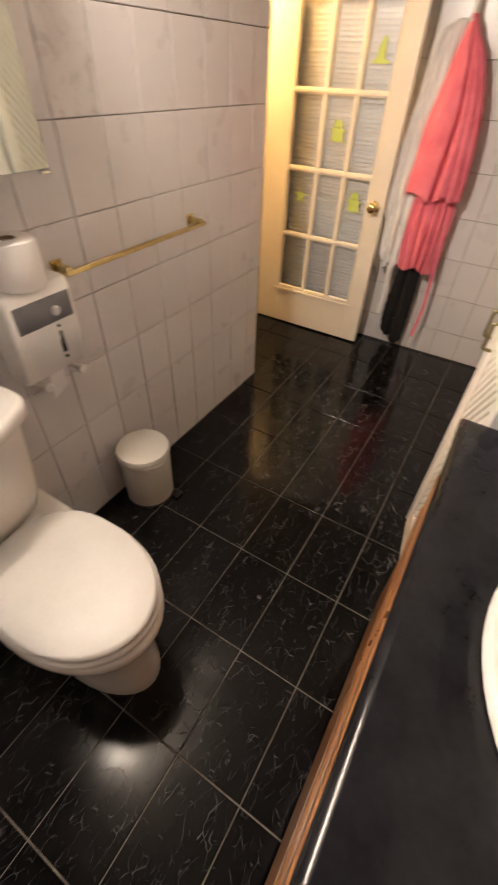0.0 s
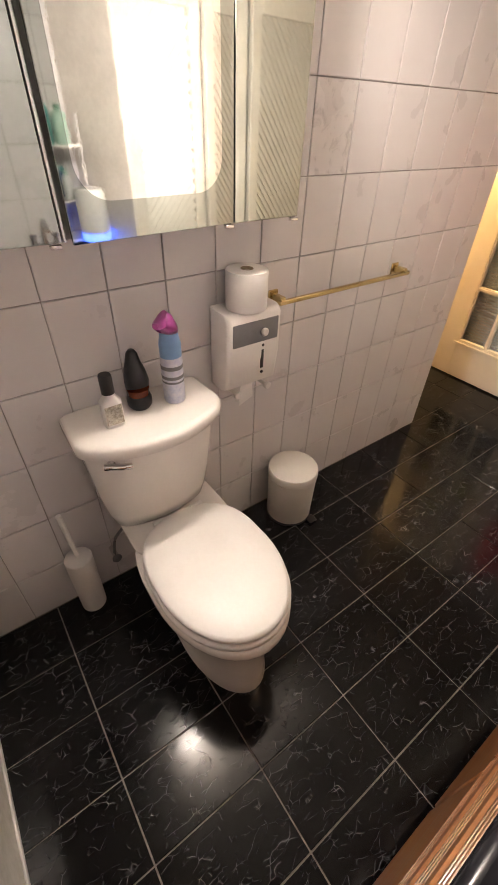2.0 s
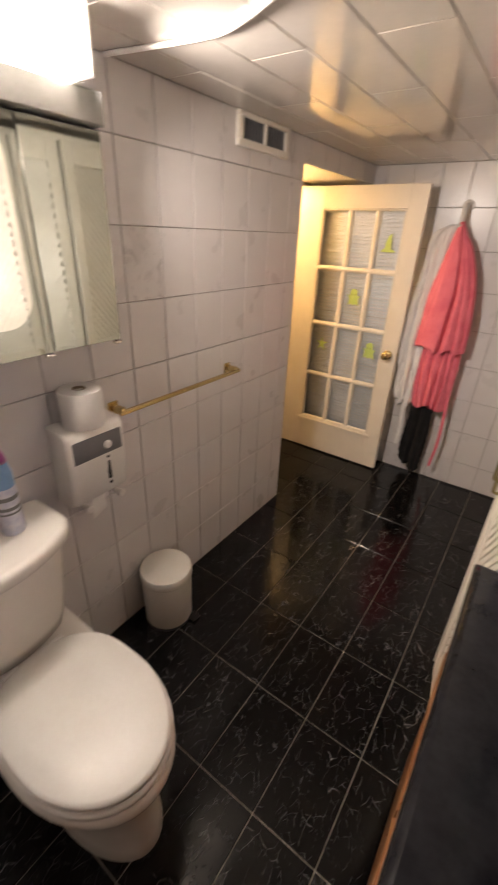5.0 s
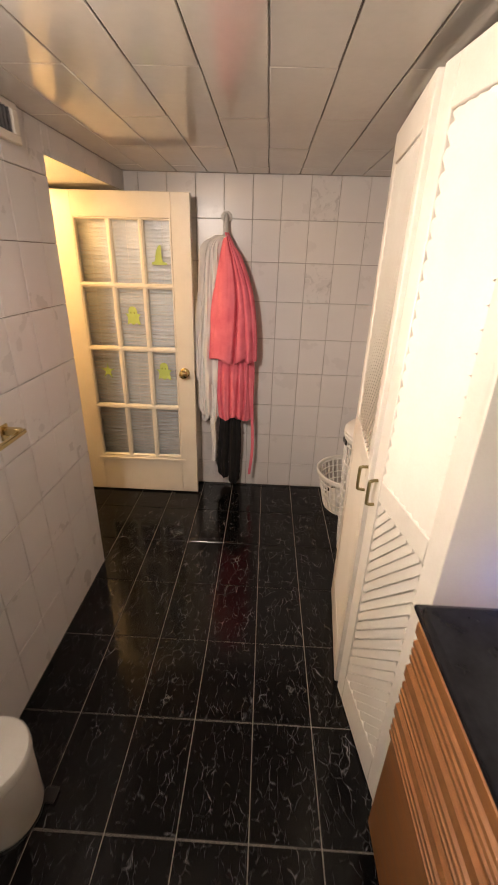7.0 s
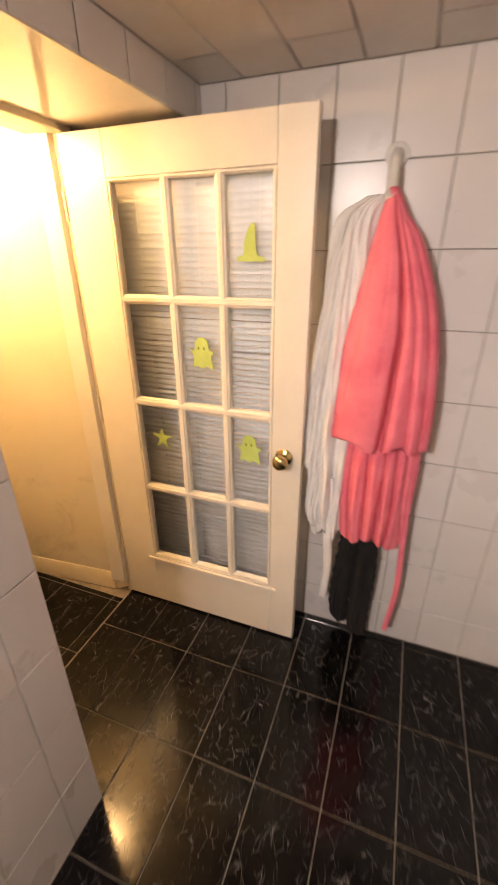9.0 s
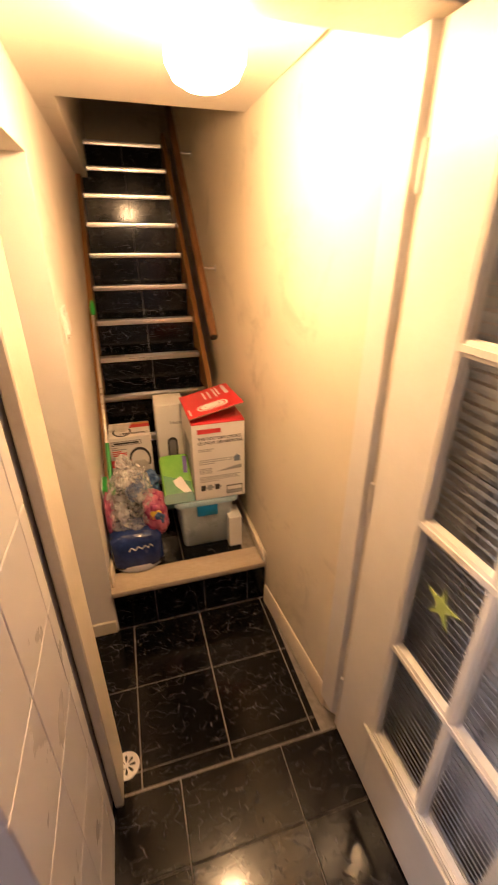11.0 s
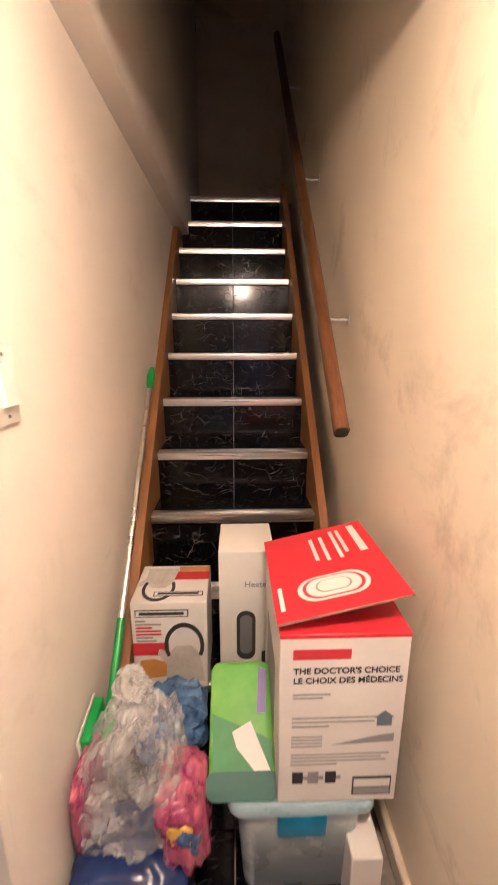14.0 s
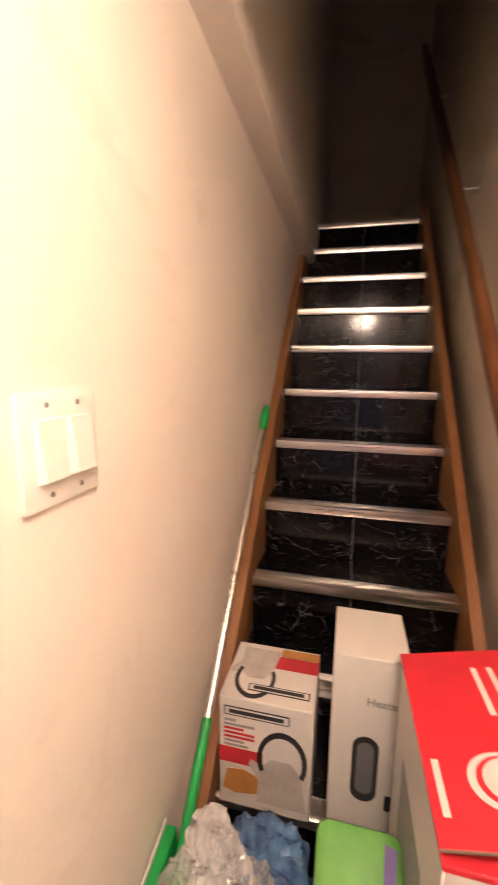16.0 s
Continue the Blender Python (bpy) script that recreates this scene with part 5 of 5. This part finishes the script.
# humidifier box, white with red top and a raised flap
rb, fm = carton("appliance_box", (-2.24, 3.42, 0.538), "white and red appliance box with a raised red flap", -2.42, -2.065, 3.297, 3.545, 0.538, 0.945)
part("red_band", box(-2.421, -2.0645, 3.2965, 3.5455, 0.936, 0.9465, 0.002), REDCARD, rb, "red upper edge")
fl = Matrix.Translation((-2.418, 3.303, 0.950)) @ Matrix.Rotation(radians(-3), 4, "Y") @ Matrix.Rotation(radians(13), 4, "X")
flap = part("flap", box(0, 0.355, -0.012, 0.246, 0.0, 0.004, 0.001, 1, fl), REDCARD, rb, "raised red cardboard flap")
part("flap_edge", box(0.3552, 0.3562, -0.012, 0.246, 0.0, 0.0035, 0, 1, fl), CARDBOARD, flap)
for rr, mt, z in ((1.0, CARD, 0.0042), (0.86, REDCARD, 0.0048), (0.76, CARD, 0.0054), (0.5, GREYINK, 0.006), (0.44, CARD, 0.0066)):
    part("picture", prism([(x * rr, y * rr) for x, y in rounded(0.085, 0.15, 0.042, 8)], fl @ Matrix.Translation((0.27, 0.115, z)), 0.0006), mt, flap)
for k, (yy, l0, l1) in enumerate(((0.10, 0.05, 0.16), (0.125, 0.05, 0.17), (0.155, 0.03, 0.17), (0.172, 0.03, 0.15), (0.205, 0.02, 0.16), (0.0, 0.24, 0.32))):
    part("print_line", box(l0, l1, yy, yy + (0.018 if k == 4 else 0.009), 0.0041, 0.0047, 0, 1, fl), CARD, flap)
fm = face_matrix((-2.0648, 3.297, 0.538), (0, 1, 0), (0, 0, 1))
bar("brand_bar", fm, 0.025, 0.135, 0.354, 0.376, REDINK, rb)
lettering("print_text", "THE DOCTOR'S CHOICE", 0.0185, fm @ Matrix.Translation((0.026, 0.322, 0.0006)), INK, rb)
lettering("print_text", "LE CHOIX DES M\u00c9DECINS", 0.0185, fm @ Matrix.Translation((0.026, 0.300, 0.0006)), INK, rb)
for z, x0, x1 in ((0.272, 0.026, 0.10), (0.264, 0.026, 0.085), (0.216, 0.026, 0.20), (0.206, 0.026, 0.19), (0.196, 0.026, 0.10), (0.170, 0.026, 0.088), (0.162, 0.026, 0.088), (0.154, 0.026, 0.088), (0.146, 0.026, 0.088), (0.125, 0.026, 0.225), (0.117, 0.026, 0.21), (0.109, 0.026, 0.22), (0.100, 0.026, 0.12)):
    bar("print_line", fm, x0, x1, z, z + 0.0035, GREYINK, rb)
part("print_picture", prism([(0.105, 0.150), (0.232, 0.156), (0.232, 0.176), (0.20, 0.172)], fm, 0.0008), GREYINK, rb)
part("print_picture", prism([(0.195, 0.195), (0.225, 0.195), (0.225, 0.215), (0.230, 0.215), (0.21, 0.232), (0.190, 0.215), (0.195, 0.215)], fm, 0.0008), plain("blue_grey_ink", (0.16, 0.2, 0.28), 0.5), rb)
for x in (0.03, 0.062, 0.098):
    bar("print_picture", fm, x, x + 0.022, 0.052, 0.082, INK if x != 0.062 else GREYINK, rb)
    bar("print_picture", fm, x + 0.022, x + 0.032, 0.062, 0.071, GREYINK, rb)
bar("print_frame", fm, 0.155, 0.236, 0.018, 0.066, INK, rb)
bar("print_frame", fm, 0.158, 0.233, 0.040, 0.060, CARD, rb, 0.0014)
bar("print_frame", fm, 0.158, 0.233, 0.021, 0.037, GREYINK, rb, 0.0014)
sidem = face_matrix((-2.42, 3.2968, 0.538), (1, 0, 0), (0, 0, 1))
bar("side_picture", sidem, 0.09, 0.27, 0.09, 0.27, GREYINK, rb)
bar("side_picture", sidem, 0.06, 0.30, 0.02, 0.07, plain("olive_ink", (0.25, 0.28, 0.12), 0.5), rb)

# tall white heater box
wb, fm = carton("heater_box", (-2.54, 3.24, 0.459), "tall plain white box with a printed black heater", -2.635, -2.452, 3.166, 3.322, 0.459, 0.905)
fm = face_matrix((-2.4518, 3.166, 0.459), (0, 1, 0), (0, 0, 1))
part("print_picture", prism([(0.077 + x, 0.175 + y) for x, y in rounded(0.055, 0.165, 0.027, 8)], fm, 0.0008), INK, wb, "printed black heater")
part("print_picture", prism([(0.077 + x, 0.178 + y) for x, y in rounded(0.036, 0.13, 0.017, 8)], fm, 0.0014), GREYPLASTIC, wb)
part("print_picture", prism([(0.130 + x, 0.10 + y) for x, y in rounded(0.014, 0.04, 0.005, 4)], fm, 0.0008), INK, wb)
lettering("print_text", "Heater", 0.026, fm @ Matrix.Translation((0.072, 0.335, 0.0006)), GREYINK, wb)

# kettle box
kb2, fm = carton("kettle_box", (-2.545, 3.02, 0.459), "white and red kettle box with printed kettle", -2.645, -2.447, 2.912, 3.130, 0.459, 0.752)
fm = face_matrix((-2.4468, 2.912, 0.459), (0, 1, 0), (0, 0, 1))
tm = face_matrix((-2.447, 2.912, 0.7522), (0, 1, 0), (-1, 0, 0))
bar("brand_bar", fm, 0.012, 0.165, 0.246, 0.270, INK, kb2)
bar("brand_bar", fm, 0.015, 0.162, 0.249, 0.267, CARD, kb2, 0.0014)
bar("brand_bar", fm, 0.024, 0.152, 0.253, 0.263, INK, kb2, 0.0018)
bar("red_band", fm, 0.0, 0.105, 0.118, 0.160, REDINK, kb2)
for z, x1 in ((0.230, 0.04), (0.219, 0.085), (0.208, 0.060), (0.197, 0.085), (0.186, 0.085), (0.175, 0.06), (0.164, 0.07)):
    bar("print_line", fm, 0.012, x1, z, z + 0.006, REDINK if 0.18 < z < 0.215 else GREYINK, kb2)
part("print_picture", prism([(0.01 + x, y) for x, y in ((0, 0.045), (0.03, 0.035), (0.085, 0.045), (0.09, 0.09), (0.05, 0.105), (0.01, 0.10))], fm, 0.0007), plain("amber_print", (0.55, 0.27, 0.04), 0.4), kb2)
KET = surface("silver_print", (0.42, 0.40, 0.37), (0.60, 0.58, 0.55), 22, 0.3, relief=0.0)


def kettle_print(mm, s, flip):
    q = mm @ Matrix.Diagonal((s, s * flip * 1.32, 1, 1))
    part("print_kettle", prism([(-0.052, -0.05), (0.052, -0.05), (0.04, 0.015), (0.02, 0.035), (-0.02, 0.035), (-0.04, 0.02), (-0.065, 0.028), (-0.07, 0.018), (-0.048, -0.01)], q, 0.0009), KET, kb2)
    part("print_handle", prism([(0.052 * math.cos(a), 0.035 + 0.052 * math.sin(a)) for a in [k * math.pi / 12 for k in range(-2, 15)]] + [(0.042 * math.cos(a), 0.035 + 0.042 * math.sin(a)) for a in [k * math.pi / 12 for k in range(14, -3, -1)]], q, 0.0013), INK, kb2)


kettle_print(fm @ Matrix.Translation((0.150, 0.098, 0)), 1.12, 1)
kettle_print(tm @ Matrix.Translation((0.070, 0.115, 0)), 0.95, -1)
bar("red_band", tm, 0.11, 0.218, 0.115, 0.16, REDINK, kb2)
bar("print_picture", tm, 0.12, 0.218, 0.162, 0.19, bpy.data.materials["amber_print"], kb2)
bar("brand_bar", tm, 0.06, 0.205, 0.03, 0.052, INK, kb2)
bar("brand_bar", tm, 0.063, 0.202, 0.033, 0.049, CARD, kb2, 0.0014)
bar("brand_bar", tm, 0.072, 0.192, 0.036, 0.046, INK, kb2, 0.0018)

# small white box
carton("small_white_box", (-2.05, 3.485, LZ), "small plain white box leaning by the wall", -2.145, -2.028, 3.452, 3.518, LZ, 0.43)

# green refill pack leaning on the heater box
gp = thing("refill_pack", (-2.12, 3.23, 0.537), "green and white cleaning cloth refill pack", "package")
GREEN = surface("green_film", (0.10, 0.34, 0.03), (0.20, 0.46, 0.05), 7, 0.42, relief=0.06, fine=30)
DGREEN = surface("dark_green_film", (0.02, 0.15, 0.03), (0.05, 0.25, 0.06), 9, 0.42, relief=0.06, fine=30)
tilt = Matrix.Translation((-2.075, 3.226, 0.540)) @ Matrix.Rotation(radians(-52), 4, "Y")
part("pack", loft([[tilt @ Vector((z, y, x + 0.13)) for x, y in rounded(0.26 - g, 0.150 - g, 0.022, 5)] for z, g in ((-0.072, 0.02), (-0.066, 0.004), (-0.036, 0.0), (-0.006, 0.004), (0.0, 0.02))]), GREEN, gp, "", 45)
part("dark_half", prism([(-0.066, 0.010), (0.066, 0.010), (0.066, 0.10), (0.0, 0.125), (-0.066, 0.15)], tilt @ face_matrix((0.0004, 0, 0), (0, 1, 0), (0, 0, 1)), 0.0008), DGREEN, gp)
part("print_mop", prism([(0.058, 0.012), (0.068, 0.03), (0.020, 0.135), (-0.022, 0.115), (-0.012, 0.085)], tilt @ face_matrix((0.0012, 0, 0), (0, 1, 0), (0, 0, 1)), 0.0008), CARD, gp)
part("brand_shape", prism([(0.035, 0.15), (0.055, 0.15), (0.062, 0.24), (0.042, 0.245)], tilt @ face_matrix((0.0012, 0, 0), (0, 1, 0), (0, 0, 1)), 0.0008), plain("violet_ink", (0.12, 0.07, 0.35), 0.4), gp)
part("tray", loft([[tilt @ Vector((z, y, x + 0.02)) for x, y in rounded(0.05, 0.158, 0.02, 5)] for z in (-0.070, 0.006)]), plain("teal_tray", (0.012, 0.10, 0.075), 0.4), gp, "teal tray end", 45)

# tissue packs in clear plastic
FILM = glass("clear_film", 0.12, (0.97, 0.97, 0.97), 1.2)
tp = thing("tissue_pack", (-2.10, 3.0, LZ), "blue plastic-wrapped pack of tissue rolls", "package")
NAVY = surface("navy_film", (0.006, 0.015, 0.08), (0.02, 0.045, 0.19), 9, 0.22, relief=0.35, fine=40)
WHITEFILM = surface("pale_film", (0.50, 0.52, 0.62), (0.72, 0.72, 0.74), 14, 0.25, relief=0.4, fine=40)


def lump(c, size, seed, rough_amp, nu=64, nv=32, power=0.6):
    rings = []
    for j in range(nv + 1):
        v = -math.pi / 2 + math.pi * j / nv
        cv, sv = max(0.02, math.cos(v)), math.sin(v)
        ring = []
        for i in range(nu):
            a = 2 * math.pi * i / nu
            f = lambda s: math.copysign(abs(s) ** power, s)
            p = Vector((f(math.cos(a)) * cv ** power, f(math.sin(a)) * cv ** power, f(sv)))
            k = 1 + rough_amp * (noise.noise(p * 2.2 + Vector((seed, 0, 0))) + 0.6 * noise.noise(p * 6 + Vector((0, seed, 0))))
            k += 0.5 * rough_amp * (0.5 - abs(noise.noise(p * 3.2 + Vector((seed, seed, 0)))) * 2)
            ring.append(Vector(c) + Vector((p.x * size[0] * k, p.y * size[1] * k, max(p.z * size[2] * k, -size[2]))))
        rings.append(ring)
    return loft(rings)


part("roll_pack", lump((-2.062, 2.995, 0.2535 + 0.105), (0.095, 0.122, 0.105), 2, 0.05, 64, 28, 0.45), NAVY, tp, "", 70)
part("pale_foot", loft([[(-2.062 + 0.098 * math.cos(a) * q, 2.995 + 0.124 * math.sin(a) * q, z) for a in [2 * math.pi * k / 40 for k in range(40)]] for z, q in ((0.2535, 0.93), (0.262, 1.0), (0.292, 1.0), (0.300, 0.96))]), WHITEFILM, tp, "pale wrapper foot", 60)
for k, (y, z, w) in enumerate(((2.975, 0.395, 0.03), (3.005, 0.40, 0.028), (3.035, 0.398, 0.03), (3.06, 0.40, 0.02))):
    part("brand_swirl", tube(curve([(-1.964 - 0.012 * abs(y - 3.0) * 8, y - w / 2, z - 0.008), (-1.961 - 0.012 * abs(y - 3.0) * 8, y, z + 0.010), (-1.962 - 0.012 * abs(y - 3.0) * 8, y + w / 2, z - 0.006)], 4), 0.0022, 6), CARD, tp)
sn = thing("wrapped_pack", (-2.15, 3.08, 0.42), "crumpled colourful snack and tissue wrappers", "package")
MAG = surface("magenta_film", (0.20, 0.02, 0.10), (0.50, 0.13, 0.20), 28, 0.25, relief=0.5, fine=50)
BLUEF = surface("blue_film", (0.008, 0.03, 0.12), (0.12, 0.22, 0.44), 30, 0.22, relief=0.5, fine=50)
part("wrapper", lump((-2.09, 3.100, 0.50), (0.075, 0.055, 0.10), 5, 0.16), MAG, sn, "magenta printed wrapper", 70)
part("wrapper", lump((-2.085, 3.115, 0.515), (0.074, 0.030, 0.045), 25, 0.12), BLUEF, sn, "light blue printed wrapper", 70)
part("wrapper", lump((-2.245, 3.055, 0.560), (0.085, 0.08, 0.060), 9, 0.22, 48, 26), BLUEF, sn, "dark blue printed wrapper", 28)
part("wrapper", lump((-2.12, 2.892, 0.52), (0.08, 0.018, 0.10), 12, 0.12), MAG, sn, "magenta printed wrapper", 70)
part("patch", lump((-2.022, 3.103, 0.525), (0.008, 0.028, 0.028), 13, 0.1), plain("yellow_print", (0.72, 0.46, 0.03), 0.3), sn)
bagm = surface("clear_plastic_bag", (0.80, 0.80, 0.81), (0.90, 0.90, 0.90), 13, 0.10, 0.22, 0.6, 60, coat=1.0)
t = bagm.node_tree
clear = t.nodes.new("ShaderNodeBsdfTransparent")
clear.inputs[0].default_value = (0.96, 0.96, 0.965, 1)
film = t.nodes.new("ShaderNodeMixShader")
link(t, ramp(t, tex_noise(t, coords(t), 16, 4, 0.6).outputs["Fac"], (0.35, grey(0.16)), (0.68, grey(0.50))).outputs[0], film.inputs[0])
link(t, clear.outputs[0], film.inputs[1])
link(t, t.nodes["Principled BSDF"].outputs[0], film.inputs[2])
link(t, film.outputs[0], t.nodes["Material Output"].inputs[0])
bg = thing("plastic_bag", (-2.14, 2.99, 0.4), "crumpled clear plastic bag over the tissue packs", "plastic bag")


def crease(p, f, seed):
    """Sharp-edged facets, as creased film has."""
    d, q = noise.voronoi(p * f + Vector((seed, 0, 0)))
    lean = Vector((math.sin(17 * q[0].x + 5 * q[0].y), math.sin(13 * q[0].y + 3 * q[0].z), math.sin(11 * q[0].z + 7 * q[0].x)))
    return (p * f + Vector((seed, 0, 0)) - q[0]).dot(lean)


bagmesh = lump((-2.13, 2.99, 0.55), (0.116, 0.124, 0.176), 21, 0.10, 190, 100, 0.85)
for v in bagmesh.verts:
    d = (v.co - Vector((-2.13, 2.985, 0.545)))
    n = d.normalized()
    v.co += n * (0.016 * crease(v.co, 13, 3) + 0.007 * crease(v.co, 31, 8))
    up = max(0.0, v.co.z - 0.54) / 0.18
    v.co.y = 3.0 + (v.co.y - 3.0) * (1 - 0.30 * up) + 0.012 * up
    v.co.y = max(v.co.y, HL + 0.006)
part("bag", bagmesh, bagm, bg, "", 22)

neck = tube(curve([(-2.17, 2.995, 0.64), (-2.185, 2.99, 0.70), (-2.175, 2.98, 0.735), (-2.16, 2.995, 0.76)], 16), 0.034, 48)
for v in neck.verts:
    v.co += Vector((crease(v.co, 42, 1), crease(v.co, 42, 5), 0.4 * crease(v.co, 30, 9))) * 0.014
part("gathered_neck", neck, bagm, bg, "", 22)

# floor sweeper leaning against the stair wall
swp = thing("floor_sweeper", (-2.2, 2.9, 0.5), "green and silver floor sweeper leaning on the stringer", "sweeper")
GREENP = plain("green_plastic", (0.03, 0.34, 0.04), 0.3)
a, b = Vector((-2.205, 2.912, 0.60)), Vector((-2.985, 2.905, 1.375))
part("pole", rod(a.lerp(b, 0.20), a.lerp(b, 0.93), 0.0085, 14), STEEL, swp, "silver metal pole")
part("grip", lathe([(0.009, 0), (0.013, 0.02), (0.015, 0.06), (0.010, 0.095), (0.003, 0.105)], a.lerp(b, 0.91), 14, axis=b - a), GREENP, swp, "green grip")
part("lower_pole", rod(a, a.lerp(b, 0.21), 0.0105, 14), GREENP, swp, "green lower pole")
part("joint", lump((-2.205, 2.912, 0.585), (0.022, 0.016, 0.022), 31, 0.05, 20, 10), GREENP, swp)
hm2 = Matrix.Translation((-2.195, 2.889, 0.575)) @ Matrix.Rotation(radians(8), 4, "Y")
part("head", box(-0.05, 0.055, -0.014, 0.008, -0.09, 0.07, 0.004, 2, hm2), GREENP, swp, "flat green head")
part("pad", box(-0.056, 0.060, -0.0195, -0.0142, -0.094, 0.074, 0.002, 1, hm2), CARD, swp, "white cleaning pad")

# ---- tiles of floors and walls ----
tiles(floor, "floor_tile", (0, 0, -TT), (1, 0, 0), (0, 1, 0), -0.042, 3.432 - 0.3682 * 12, 0.2305, 0.3682, DX, EX, SY, NY, 0.005, TT, MARBLE, lambda u, v: v < 0.2 or (u < WX - 0.03 and v < WEND - 0.19))
tiles(floor, "floor_tile", (0, 0, -TT), (1, 0, 0), (0, 1, 0), -1.888, 3.253, 0.316, 0.318, RX, DX, 2.605, HR, 0.006, TT, MARBLE)
tiles(side_floor, "floor_tile", (0, 0, 0), (1, 0, 0), (0, 1, 0), -1.80, 2.20, 0.30, 0.30, -2.4, -1.0, 1.2, 2.515, 0.006, TT, surface("white_floor_tile", (0.72, 0.71, 0.70), (0.80, 0.79, 0.78), 4, 0.28, relief=0.05))
tiles(wall_west, "wall_tile", (WX - TT, 0, 0), (0, 1, 0), (0, 0, 1), 1.652, 1.711, 0.1785, 0.2443, SY, WEND, 0, CEIL, 0.003, TT, WALLTILE)
tiles(wall_west, "wall_tile", (WX - TT, 0, 0), (0, 1, 0), (0, 0, 1), 1.652, 1.711, 0.1785, 0.2443, WEND, NY, 2.03, CEIL, 0.003, TT, WALLTILE)
tiles(wall_west, "wall_tile", (0, WEND - TT, 0), (-1, 0, 0), (0, 0, 1), 0.733, 1.711, 0.1785, 0.2443, -WX, -DX - 0.06, 0, 2.03, 0.003, TT, WALLTILE)
tiles(wall_north, "wall_tile", (0, NY + TT, 0), (1, 0, 0), (0, 0, 1), 0.06, 1.896, 0.1765, 0.2425, DX + 0.05, EX, 0, CEIL, 0.003, TT, WALLTILE)
tiles(wall_east, "wall_tile", (EX + TT, 0, 0), (0, -1, 0), (0, 0, 1), 0.0, 1.711, 0.1785, 0.2443, -NY, -SY, 0, CEIL, 0.003, TT, WALLTILE)
tiles(wall_south, "wall_tile", (0, SY - TT, 0), (-1, 0, 0), (0, 0, 1), 0.0, 1.711, 0.1785, 0.2443, -EX, -WX, 0, CEIL, 0.003, TT, WALLTILE)

# a few stained tiles
stained = {}
for ob in (*wall_west.children, *wall_north.children):
    p = ob.matrix_basis.translation
    if (ob.parent is wall_west and abs(p.y - 1.74) < 0.09 and abs(p.z - 1.59) < 0.1) or (ob.parent is wall_north and abs(p.x - 0.50) < 0.09 and (abs(p.z - 1.53) < 0.1 or p.z > 2.0)):
        me = stained.setdefault(ob.data.name, ob.data.copy())
        me.materials[0] = STAINED
        ob.data = me
